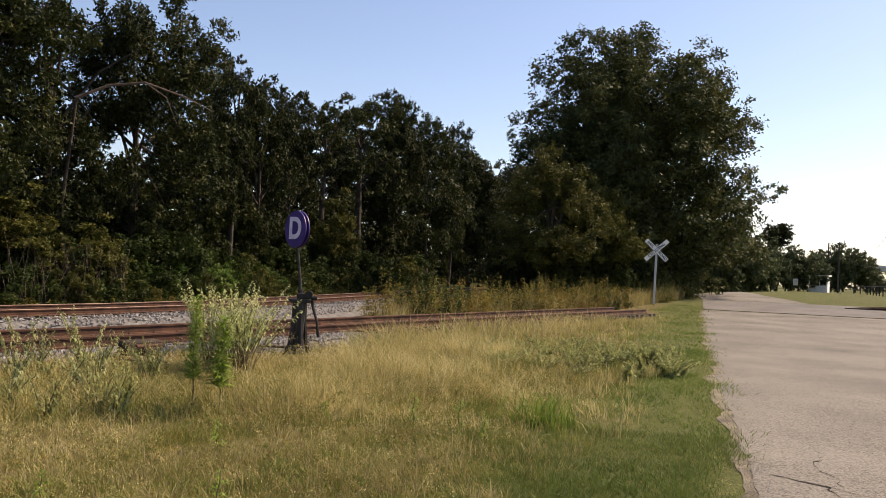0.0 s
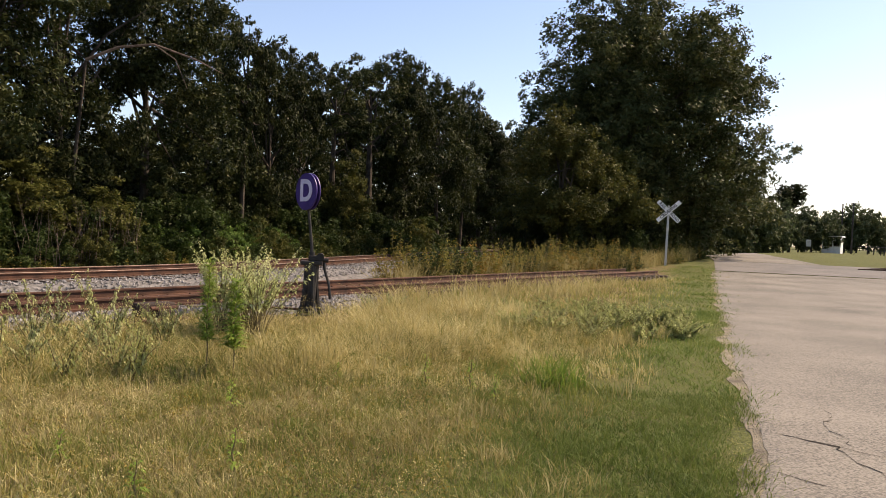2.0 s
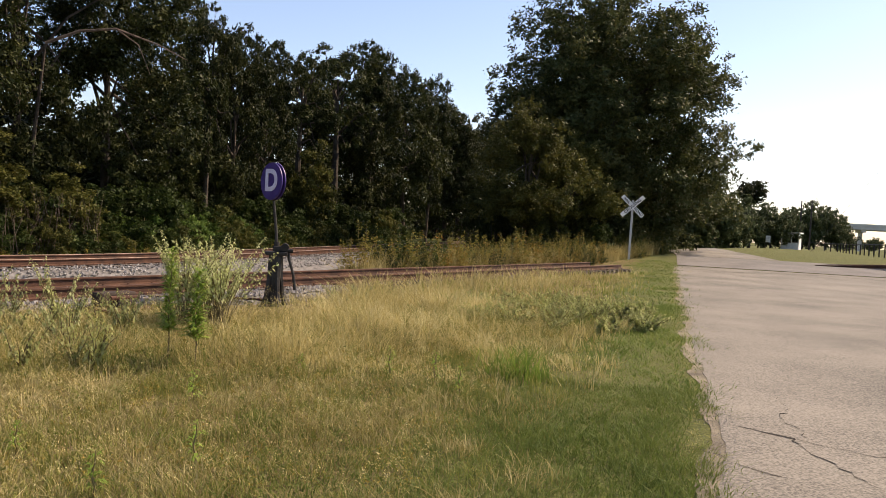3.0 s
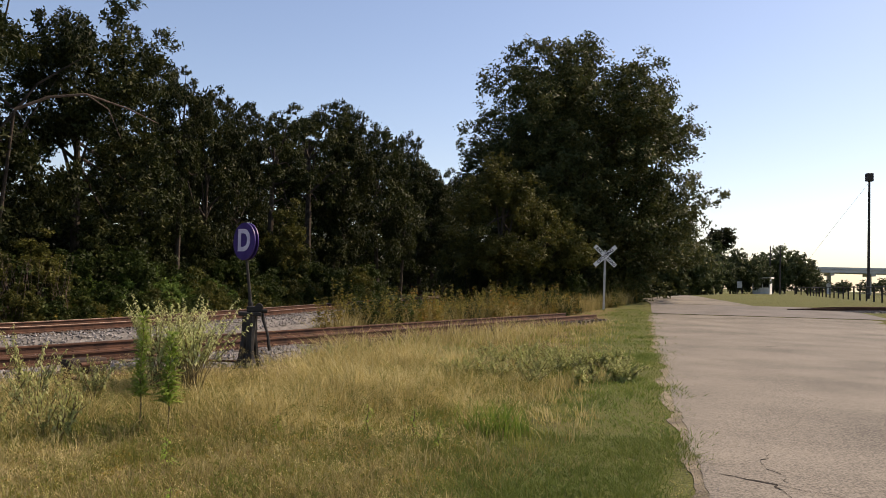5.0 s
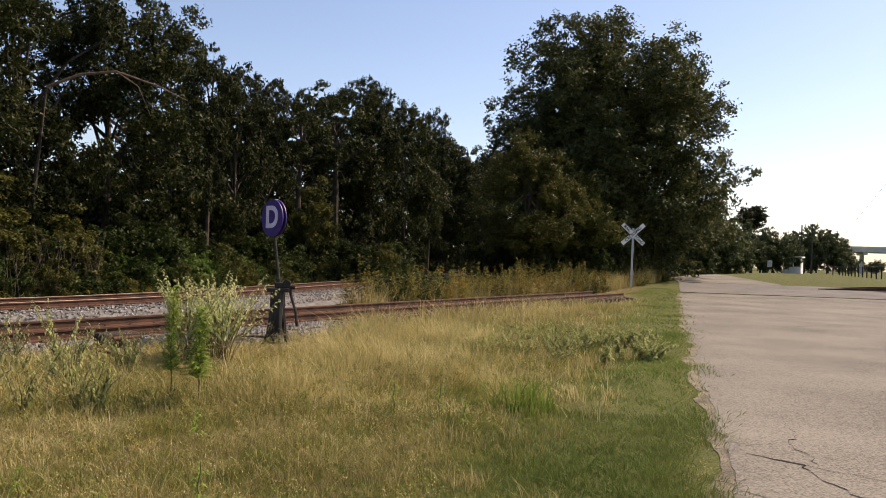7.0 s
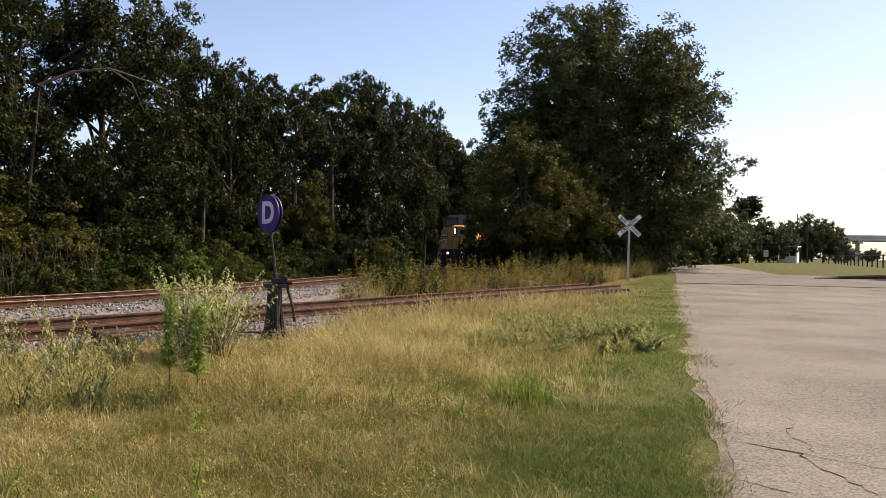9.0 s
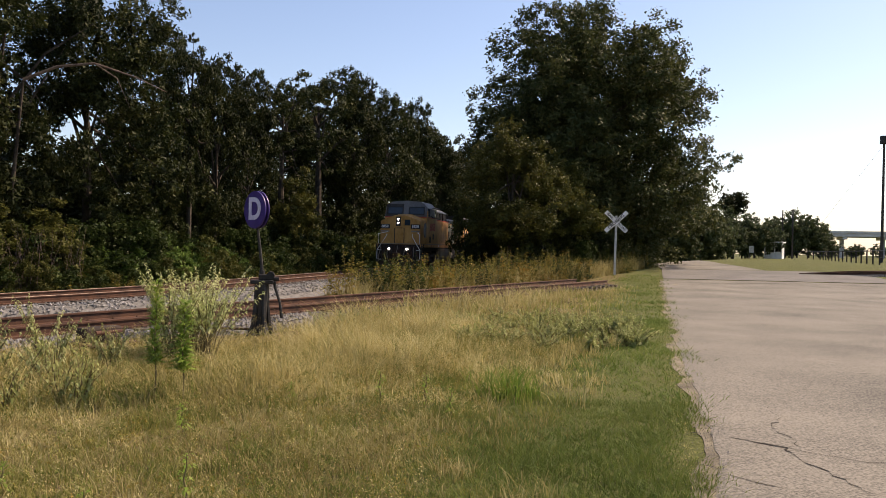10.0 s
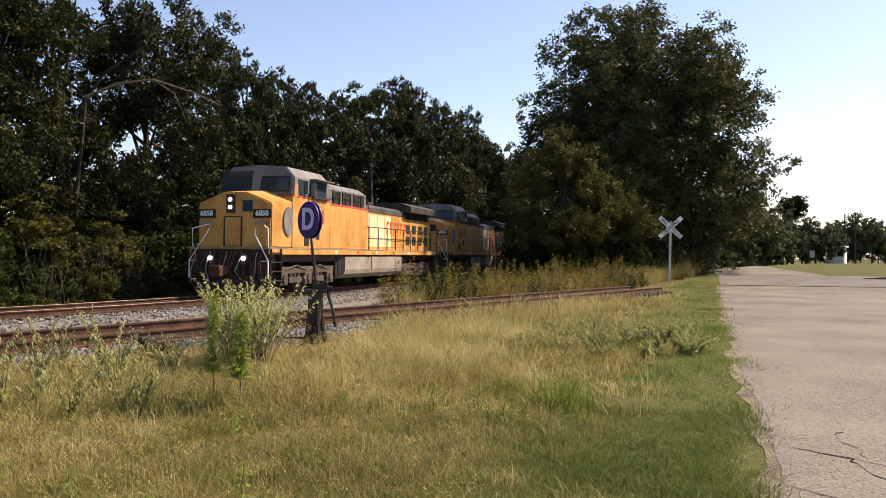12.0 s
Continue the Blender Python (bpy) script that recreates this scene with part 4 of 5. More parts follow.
def blades(name, x, y, h, w, mat, label, bend=0.35, cat="grass", z=None, segs=2):
    """Many single blades, each a tapering strip that bends over."""
    n = len(x)
    z = land(x, y) - 0.02 if z is None else z
    a = RAND.uniform(0, 6.283, n)
    b = RAND.uniform(0, 6.283, n)
    bend = h * RAND.uniform(0.1, 1.0, n) * bend
    sx, sy = np.cos(a) * w, np.sin(a) * w
    lx, ly = np.cos(b) * bend, np.sin(b) * bend
    rows = []
    for k in range(segs + 1):
        f = k / segs
        t = (1 - f) * 0.9 + 0.1
        cx, cy, cz = x + lx * f * f, y + ly * f * f, z + h * f * (1 - 0.15 * f)
        rows += [np.stack([cx - sx * t, cy - sy * t, cz], 1), np.stack([cx + sx * t, cy + sy * t, cz], 1)]
    v = np.stack(rows, 1).reshape(-1, 3)
    k = 2 * (segs + 1)
    f = np.array([(2 * i, 2 * i + 1, 2 * i + 3, 2 * i + 2) for i in range(segs)])
    me = quads(name, v, (f[None] + k * np.arange(n)[:, None, None]).reshape(-1, 4), mat)
    return tagged(new(name, me), label, cat, kind="stuff")


def sector(n, r0, r1, a0=-36.0, a1=36.0):
    """Places strewn evenly over a sector of the meadow."""
    r = np.sqrt(RAND.uniform(r0 * r0, r1 * r1, n))
    a = np.radians(RAND.uniform(a0, a1, n))
    return r * np.sin(a), r * np.cos(a)


def lumpy(x, y, f=1.0):
    return 0.5 + 0.25 * (np.sin(1.7 * f * x + 2.1 * np.sin(0.9 * f * y)) + np.sin(1.3 * f * y - 1.1 * f * x + 1.3))


def tufts(name, x, y, h, each, spread, wid, mat, label, lean=0.5, segs=2):
    """Blades that fan out from tufts, each tuft leaning its own way."""
    k = len(x)
    i = np.repeat(np.arange(k), each)
    n = len(i)
    px, py = x[i] + RAND.normal(size=n) * spread, y[i] + RAND.normal(size=n) * spread
    hh = h[i] * RAND.uniform(0.45, 1.15, n)
    side = RAND.uniform(0, 6.283, k)
    out = np.stack([(px - x[i]) / spread * 0.4 + np.cos(side)[i] * 0.5, (py - y[i]) / spread * 0.4 + np.sin(side)[i] * 0.5], 1) + 0.6 * RAND.normal(size=(n, 2)) + np.array((-0.15, -0.1))
    out *= (lean * hh * RAND.uniform(0.3, 1.1, n))[:, None]
    a = RAND.uniform(0, 6.283, n)
    w = wid * RAND.uniform(0.6, 1.4, n)
    sx, sy = np.cos(a) * w, np.sin(a) * w
    z = land(px, py) - 0.02
    rows = []
    for j in range(segs + 1):
        f = j / segs
        t = (1 - f) * 0.85 + 0.15
        cx, cy, cz = px + out[:, 0] * f * f, py + out[:, 1] * f * f, z + hh * f * (1 - 0.25 * f * lean)
        rows += [np.stack([cx - sx * t, cy - sy * t, cz], 1), np.stack([cx + sx * t, cy + sy * t, cz], 1)]
    v = np.stack(rows, 1).reshape(-1, 3)
    q = 2 * (segs + 1)
    f = np.array([(2 * j, 2 * j + 1, 2 * j + 3, 2 * j + 2) for j in range(segs)])
    me = quads(name, v, (f[None] + q * np.arange(n)[:, None, None]).reshape(-1, 4), mat)
    return tagged(new(name, me), label, "grass", kind="stuff")


def meadow():
    for r0, r1, n, each, wid, spread in ((2.6, 8.0, 6400, 20, 0.0040, 0.06), (8.0, 15.0, 7600, 20, 0.0056, 0.085), (15.0, 36.0, 7000, 14, 0.011, 0.16)):
        x, y = sector(n, r0, r1)
        e, o, r = off_road(x, y), off_track(x, y), np.hypot(x, y)
        left_of_stand = (x * dd[0] + y * dd[1]) < 13.5
        keep = (e < -1.0 - 2.4 * RAND.random(n) ** 1.3) & (o > np.where(left_of_stand, -10.9, -11.75)) & (((x + 2.62) / 1.25) ** 2 + ((y - 13.9) / 1.5) ** 2 > 1.0)
        x, y, e, r = x[keep], y[keep], e[keep], r[keep]
        lush = smooth(7.0, 11.5, r) * (0.35 + 0.65 * smooth(-2.6, -4.6, e))
        h = (0.14 + 0.34 * lush) * RAND.uniform(0.4, 1.45, len(x)) * (0.5 + 0.5 * lumpy(x, y, 1.4) + 0.5 * lumpy(x, y, 4.3))
        h *= 1 - 0.5 * smooth(-0.9, -1.8, x) * smooth(9.0, 11.0, r)
        green = RAND.random(len(x)) < np.clip(0.52 - 0.42 * lush + 0.5 * (lumpy(x, y, 0.8) - 0.5) + 0.6 * (lumpy(x, y, 2.7) - 0.5), 0.08, 0.85)
        tufts("straw_grass", x[~green], y[~green], h[~green], each, spread, wid, M["straw"], "tall dry golden meadow grass in tufts", 0.75, 3 if r1 < 9 else 2)
        tufts("green_grass", x[green], y[green], h[green] * 0.8, each, spread, wid, M["grass"], "green grass among the straw", 0.6, 3 if r1 < 9 else 2)
    for r0, r1, n, wid in ((2.6, 9.0, 8000, 0.0042), (9.0, 20.0, 8000, 0.007), (20.0, 46.0, 6500, 0.014)):
        x, y = sector(n, r0, r1, -34, 26)
        e = off_road(x, y)
        rag = -0.02 + 0.07 * np.sin(y * 1.7) + 0.06 * np.sin(y * 4.1 + x) - 0.22 * np.exp(-((y - 6.6) / 0.8) ** 2) + 0.05 * RAND.normal(size=n)
        keep = (e > -1.4 - 2.6 * RAND.random(n)) & (e < rag)
        x, y = x[keep], y[keep]
        tufts("mown_grass", x, y, RAND.uniform(0.06, 0.12, len(x)) * (0.7 + 0.7 * lumpy(x, y, 1.1)), 16, 0.05 + 0.004 * r1, wid, M["mown"], "short mown green verge grass", 0.9, 2)
    # small leaves and pale seed heads all through the grass
    for n, mt, size, lo, hi, name, lab in ((1300, "leaf_meadow", 0.011, 0.03, 0.24, "meadow_leaves", "small yellow green leaves of weeds in the grass"), (1500, "grass", 0.013, 0.03, 0.22, "meadow_leaves", "small green leaves of weeds in the grass"),
                                           (1700, "straw", 0.0075, 0.12, 0.42, "seed_heads", "pale dry seed heads over the grass")):
        x, y = sector(n, 4.6, 14.0, -34, 16)
        ok = (off_road(x, y) < -1.9) & (off_track(x, y) > -11.0)
        x, y = x[ok], y[ok]
        z = land(x, y) + RAND.uniform(lo, hi, len(x)) * (0.5 + 0.5 * smooth(5, 10, np.hypot(x, y)))
        me = leaf_cloud(name, np.stack([x, y, z], 1), RAND.uniform(0.05, 0.14, len(x)), len(x) * 26, size, M[mt], 0.3, 7)
        tagged(new(name, me), lab, "grass", kind="stuff")
    # thinner growth round and behind the camera
    x, y = sector(3200, 1.0, 16.0, 36, 324)
    keep = (off_road(x, y) < -0.5) & (off_track(x, y) > -10.5)
    x, y = x[keep], y[keep]
    tufts("straw_grass", x, y, RAND.uniform(0.1, 0.25, len(x)), 10, 0.1, 0.006, M["grass"], "short dry and green meadow grass", 0.7, 2)
    # loose stones and straw along the broken edge of the asphalt
    t = RAND.uniform(-3, 2, 900)
    w = 0.04 + 0.1 * RAND.normal(size=len(t))
    px, py = 2.46 + t * math.sin(ROAD_AZ) + w * math.cos(ROAD_AZ), 6.2 + t * math.cos(ROAD_AZ) - w * math.sin(ROAD_AZ)
    tagged(new("verge_stones", stones_mesh(np.stack([px, py, land(px, py) + 0.014], 1), 0.002, 0.006)), "small loose stones along the road's edge", "stones", kind="stuff")
    t, w = RAND.uniform(-3, 38, 1300), -0.16 + 0.08 * RAND.normal(size=1300)
    px, py = 2.46 + t * math.sin(ROAD_AZ) + w * math.cos(ROAD_AZ), 6.2 + t * math.cos(ROAD_AZ) - w * math.sin(ROAD_AZ)
    tufts("edge_grass", px, py, RAND.uniform(0.02, 0.06, 1300), 9, 0.04, 0.004, M["straw"], "dry straw grass creeping over the road's edge", 1.2, 2)
    # tall grass among the weeds between the tracks
    k = 1500
    sv, ov = RAND.uniform(14, 50, k), -14.6 - RAND.uniform(0, 1, k) * 1.4
    px, py = nn[0] * ov + dd[0] * sv, nn[1] * ov + dd[1] * sv
    ok = sv > 20
    tufts("weed_grass", px[ok], py[ok], RAND.uniform(0.4, 1.1, ok.sum()), 12, 0.14, 0.012, M["straw"], "tall yellow grass between the tracks", 0.5, 2)


def stalk(name, x, y, h, n, length, mat, label, droop=0.5, wid=0.16, seed=1, top=1.0, low=0.15, stems=1, spread=0.0, cat="weed"):
    """An upright weed: stems with pointed leaves set all round."""
    r = np.random.default_rng(seed)
    th = rig(name, ground_pose(x, y), label, cat)
    vs = []
    for k in range(stems):
        bm = bmesh.new()
        a = r.uniform(0, 6.28)
        sp = spread * r.uniform(0.2, 1.0)
        hh = h * (1 if stems == 1 else r.uniform(0.65, 1.05))
        tipx, tipy = sp * math.cos(a), sp * math.sin(a)
        line = [np.array((tipx * f ** 1.4 + 0.012 * math.sin(9 * f + k), tipy * f ** 1.4, hh * f)) for f in (0, 0.25, 0.5, 0.75, 1.0)]
        tube(bm, [line[0] - (0, 0, 0.08)] + line[1:], [0.009, 0.008, 0.007, 0.005, 0.002], 5)
        part("stem", bm, M["stem"], th)
        for j in range(n // stems):
            f = low + (top - low) * (j + r.random()) / (n / stems)
            i = min(3, int(f * 4))
            c = line[i] + (line[i + 1] - line[i]) * (f * 4 - i)
            b = r.uniform(0, 6.28)
            L = length * r.uniform(0.6, 1.2) * (1.1 - 0.5 * f)
            d = np.array((math.cos(b), math.sin(b), 0.0))
            s = np.array((-d[1], d[0], 0.0)) * L * wid
            m1 = c + d * L * 0.5 + np.array((0, 0, L * 0.28))
            tip = c + d * L + np.array((0, 0, L * (0.3 - droop)))
            vs += [c, m1 - s, tip, m1 + s]
    part("foliage", quads("foliage", np.array(vs), np.arange(len(vs)).reshape(-1, 4), M[mat]), None, th)
    return th


meadow()
stalk("goldenrod", -2.50, 8.2, 1.22, 420, 0.19, "leaf_fresh", "upright green weed with narrow leaves and a bare stem foot", 0.1, 0.085, 3, low=0.3)
stalk("goldenrod", -2.22, 8.2, 1.02, 420, 0.2, "leaf_fresh", "upright green weed with narrow leaves and a bare stem foot", 0.1, 0.085, 4, low=0.28)
for i in range(6):
    stalk("ragweed", -2.92 + random.uniform(-0.32, 0.38), 11.0 + random.uniform(-0.4, 0.4), random.uniform(1.12, 1.42), 760, 0.082, "leaf_weed", "pale flowering ragweed with many small drooping leaves", 0.55, 0.24, 30 + i, stems=14, spread=0.8, low=0.46)
for i, (x, y, h) in enumerate(((-5.6, 10.6, 0.85), (-5.1, 10.2, 0.8), (-4.6, 10.4, 0.9), (-4.2, 9.9, 0.72), (-3.6, 10.0, 0.7), (-5.9, 10.0, 0.7), (-1.3, 13.6, 0.6), (-1.0, 13.9, 0.5), (-4.9, 9.3, 0.6), (-3.9, 9.0, 0.5), (-5.3, 8.6, 0.5), (-4.4, 8.2, 0.45))):
    stalk("ragweed", x, y, h, 190, 0.075, "leaf_weed", "tall pale weed with drooping leaves in the dry grass", 0.8, 0.22, 60 + i, stems=6, spread=0.42, low=0.4)
for i in range(28):
    stalk("ragweed", random.uniform(-6.2, -3.1), random.uniform(7.4, 10.8), random.uniform(0.3, 0.62), 85, 0.085, "leaf_creeper", "low pale weed with drooping leaves in the dry grass", 0.7, 0.22, 200 + i, stems=5, spread=0.3, low=0.25)
for i in range(10):
    x, y = sector(1, 4.5, 9.0, -32, 6)
    stalk("seedling_weed", float(x[0]), float(y[0]), random.uniform(0.2, 0.38), 40, 0.09, "leaf_fresh", "small green seedling weed in the meadow", 0.3, 0.13, 90 + i)
for i in range(72):
    a, f = random.uniform(0, 6.28), random.random() ** 0.5
    stalk("creeper", 2.3 + 2.2 * f * math.cos(a) + 0.25 * f * math.sin(a), 15.0 + 2.9 * f * math.sin(a), random.uniform(0.22, 0.42), 300, 0.085, "leaf_creeper", "low spreading weed with many grey green leaves", 0.4, 0.28, 120 + i, stems=6, spread=0.45, low=0.1)
tx, ty = 1.16 + 0.17 * RAND.normal(size=260), 8.85 + 0.16 * RAND.normal(size=260)
blades("grass_tuft", tx, ty, RAND.uniform(0.22, 0.5, 260), 0.008 * np.ones(260), M["leaf_fresh"], "bright green tuft of coarse grass", 0.8, "grass tuft", segs=3)


def dead_stems():
    r = np.random.default_rng(8)
    for k in range(5):
        p = beside_main(-4.0 + 1.1 * k, 4.0 + 0.3 * (k % 2))
        th = rig("dry_bush", ground_pose(*p), "bare dry stems of a dead bush", "bush", "dead bushes beside the track")
        for j in range(22):
            bm = bmesh.new()
            a, sp, h = r.uniform(0, 6.28), r.uniform(0.1, 0.9), r.uniform(1.4, 2.7)
            bx, by = r.normal(size=2) * 0.4
            tube(bm, [(bx, by, -0.1), (bx + sp * 0.3 * math.cos(a), by + sp * 0.2 * math.sin(a), h * 0.5), (bx + sp * 0.8 * math.cos(a + 0.4), by + sp * 0.8 * math.sin(a + 0.4), h)], [0.011, 0.008, 0.003], 4)
            part("stem", bm, M["twig"], th)


dead_stems()

# ---- the engines ----


def wheelset(parent, y):
    bm = bmesh.new()
    for s in (-1, 1):
        drum(bm, (s * 0.755, 0, 0), (1, 0, 0), 0.53, 0.13, 28)
        drum(bm, (s * 0.69, 0, 0), (1, 0, 0), 0.555, 0.03, 28)
        drum(bm, (s * 0.83, 0, 0), (1, 0, 0), 0.2, 0.04, 12)
        for k in range(4):
            a = k * math.pi / 2
            box(bm, s * 0.82 - 0.012, s * 0.82 + 0.012, 0.33 * math.cos(a) - 0.05, 0.33 * math.cos(a) + 0.05, 0.33 * math.sin(a) - 0.05, 0.33 * math.sin(a) + 0.05)
    drum(bm, (0, 0, 0), (1, 0, 0), 0.09, 1.6, 12)
    return part("wheelset", bm, M["rust"], parent, "steel wheels on an axle", pose(0, y, 0.54))


def truck(th, y0, mirror):
    """A three-axle bogie with cast side frames, springs and journal boxes."""
    tr = part("bogie", boxes((-1.0, 1.0, y0 + 0.2, y0 + 4.9, 0.62, 0.9), bevel=0.02), M["black"], th, "three-axle bogie")
    for s in (-1, 1):
        x0, x1 = (0.95, 1.22) if s > 0 else (-1.22, -0.95)
        bm = boxes((x0, x1, y0 + 0.1, y0 + 5.0, 0.72, 0.98), bevel=0.03)
        for k in range(3):
            yc = y0 + 0.55 + 2.0 * k
            box(bm, x0 - 0.02, x1 + 0.05, yc - 0.3, yc + 0.3, 0.3, 0.75, 0.03)
            drum(bm, ((x0 + x1) / 2 + s * 0.16, yc, 0.54), (1, 0, 0), 0.15, 0.16, 14)
        for k in (0, 1):
            yc = y0 + 1.55 + 2.0 * k
            box(bm, x0 + 0.03, x1, yc - 0.5, yc + 0.5, 0.38, 0.6, 0.02)
            for j in (-0.3, 0.0, 0.3):
                drum(bm, ((x0 + x1) / 2 + s * 0.05, yc + j, 0.72), (0, 0, 1), 0.09, 0.36, 10)
            tube(bm, [((x0 + x1) / 2 + s * 0.12, yc - 0.8, 0.85), ((x0 + x1) / 2 + s * 0.16, yc, 1.02), ((x0 + x1) / 2 + s * 0.12, yc + 0.8, 0.85)], 0.04, 6)
        part("side_frame", bm, M["truck_dirt"], tr, "oily brown cast side frame")
    return [wheelset(th, y0 + 0.55 + 2.0 * k) for k in range(3)]


def stairs(th, y0, y1, s):
    x0, x1 = s * 1.5 - 0.12, s * 1.5 + 0.1
    for y in (y0 - 0.02, y1 + 0.02):
        st = part("step_side", boxes((x0, x1, y - 0.02, y + 0.02, 0.42, 1.62)), M["black"], th)
    for k in range(4):
        z = 0.5 + 0.32 * k
        part("tread", boxes((x0, x1, y0, y1, z, z + 0.035)), M["black"], st, "black boarding step")


def engine(m, label):
    th = rig("locomotive", m, label, "locomotive")
    wheels = truck(th, 1.5, False) + truck(th, 14.9, True)
    # frame and walkway
    part("frame", boxes((-1.3, 1.3, 0.5, 21.0, 1.15, 1.45), bevel=0.02), M["black"], th)
    part("sill", boxes((-1.54, 1.54, 0.45, 21.05, 1.42, 1.62), bevel=0.015), M["yellow"], th, "yellow side sill")
    part("walkway", boxes((-1.55, 1.55, 0.42, 21.1, 1.624, 1.66)), M["taupe"], th)
    # white and red dashes on the sill
    for k in range(8):
        y = 3.6 + 2.3 * k
        part("reflector", boxes((1.541, 1.546, y, y + 0.22, 1.46, 1.58)), M["white"] if k % 2 else M["red"], th, "small reflective mark")
    # nose with a raised middle, and cab
    nose = bmesh.new()
    fr = [(-1.42, 1.66), (1.42, 1.66), (1.42, 3.2), (0.45, 3.58), (-0.45, 3.58), (-1.42, 3.2)]
    bk = [(-1.5, 1.66), (1.5, 1.66), (1.5, 3.36), (0.45, 3.76), (-0.45, 3.76), (-1.5, 3.36)]
    a = [nose.verts.new((x, 0.78, z)) for x, z in fr]
    b = [nose.verts.new((x, 2.4, z)) for x, z in bk]
    for i in range(6):
        nose.faces.new((a[i], a[(i + 1) % 6], b[(i + 1) % 6], b[i]))
    nose.faces.new(a[::-1])
    nose.faces.new(b)
    bmesh.ops.recalc_face_normals(nose, faces=nose.faces)
    bmesh.ops.bevel(nose, geom=list(nose.edges), offset=0.04, segments=2, affect="EDGES")
    part("nose", nose, M["yellow"], th)
    part("cab_lower", boxes((-1.52, 1.52, 2.15, 5.4, 1.66, 3.50), bevel=0.03), M["yellow"], th)
    part("cab_stripe", boxes((-1.526, 1.526, 2.14, 5.41, 3.50, 3.56)), M["red"], th)
    cab = bmesh.new()
    prof = [(-1.52, 3.56), (1.52, 3.56), (1.5, 4.22), (1.1, 4.62), (0, 4.70), (-1.1, 4.62), (-1.5, 4.22)]
    a = [cab.verts.new((x, 2.17 + max(0, z - 3.6) * 0.25, z)) for x, z in prof]
    b = [cab.verts.new((x, 5.4, z)) for x, z in prof]
    for i in range(7):
        cab.faces.new((a[i], a[(i + 1) % 7], b[(i + 1) % 7], b[i]))
    cab.faces.new(a[::-1])
    cab.faces.new(b)
    bmesh.ops.recalc_face_normals(cab, faces=cab.faces)
    bmesh.ops.bevel(cab, geom=list(cab.edges), offset=0.035, segments=2, affect="EDGES")
    part("cab_roof", cab, M["grey"], th, "weathered grey cab top and roof")
    for s in (-1, 1):
        w = part("windshield", boxes((-0.52, 0.52, -0.02, 0.02, -0.24, 0.24), bevel=0.015), M["glass"], th, "dark reflecting windshield", pose(s * 0.78, 2.235, 3.98, -14))
        part("window_frame", boxes((-0.57, 0.57, -0.026, 0.012, 0.24, 0.29), (-0.57, 0.57, -0.026, 0.012, -0.29, -0.24), (-0.57, -0.52, -0.026, 0.012, -0.24, 0.24), (0.52, 0.57, -0.026, 0.012, -0.24, 0.24)), M["black"], w)
        part("wiper", tubes(([(0.1, -0.04, 0.3), (-0.1, -0.04, -0.02)], 0.012), seg=5), M["black"], w)
        for y0, y1 in ((2.6, 3.1), (3.4, 4.2), (4.26, 5.0)):
            part("side_window", boxes((s * 1.5 - 0.035, s * 1.5 + 0.035, y0, y1, 3.62, 4.18), bevel=0.01), M["glass"], th, "dark cab side window")
        part("cab_corner", boxes((s * 1.51 - 0.02, s * 1.51 + 0.02, 2.3, 2.55, 3.5, 3.98), bevel=0.008), M["yellow"], th)
        part("sun_visor", boxes((min(s * 1.5, s * 1.66), max(s * 1.5, s * 1.66), 3.1, 3.2, 3.66, 4.16), bevel=0.01), M["grey"], th, "grey folding wind deflector")
        part("awning", boxes((min(s * 1.5, s * 1.8), max(s * 1.5, s * 1.8), 3.6, 5.2, 4.23, 4.27)), M["grey"], th)
        part("mirror", boxes((min(s * 1.56, s * 1.75), max(s * 1.56, s * 1.75), 3.55, 3.6, 3.6, 4.1)), M["grey"], th)
        part("arm_rest", boxes((min(s * 1.53, s * 1.62), max(s * 1.53, s * 1.62), 3.72, 5.1, 3.54, 3.62)), M["black"], th)
    # thin dark panel round the windshield on the -x side
    part("glare_panel", boxes((-0.66, 0.6, -0.01, 0.006, -0.4, 0.5), bevel=0.004), M["soot"], th, "dark panel round a windshield", pose(-0.78, 2.24, 3.98, -14))
    # nose details
    part("headlight_housing", boxes((-0.3, 0.02, 0.70, 0.8, 2.86, 3.50), bevel=0.02), M["black"], th)
    for z in (3.05, 3.32):
        part("headlight", drum(bmesh.new(), (-0.14, 0.69, z), (0, -1, 0), 0.065, 0.03, 20), M["lamp"], th, "lit headlight")
    part("porthole_window", boxes((0.3, 0.7, 0.755, 0.80, 2.9, 3.3), bevel=0.018), M["glass"], th)
    for s in (-1, 1):
        nb = part("number_board", boxes((s * 1.08 - 0.34, s * 1.08 + 0.34, 0.72, 0.8, 2.68, 2.98), bevel=0.01), M["black"], th)
        letters("digits", "6858", 0.25, M["white"], nb, pose(s * 1.08, 0.717, 2.83, 90, 0, 0), 0.002, "white digits 6858")
        part("vent", boxes((s * 1.08 - 0.3, s * 1.08 + 0.3, 0.74, 0.8, 2.45, 2.55)), M["taupe"], th)
    part("nose_door", boxes((-0.36, 0.24, 0.745, 0.8, 1.72, 2.7), bevel=0.015), M["yellow"], th, "yellow nose door")
    part("door_gap", boxes((-0.42, -0.37, 0.75, 0.8, 1.7, 2.72), (0.25, 0.30, 0.75, 0.8, 1.7, 2.72), (-0.37, 0.25, 0.75, 0.8, 2.705, 2.74)), M["black"], th)
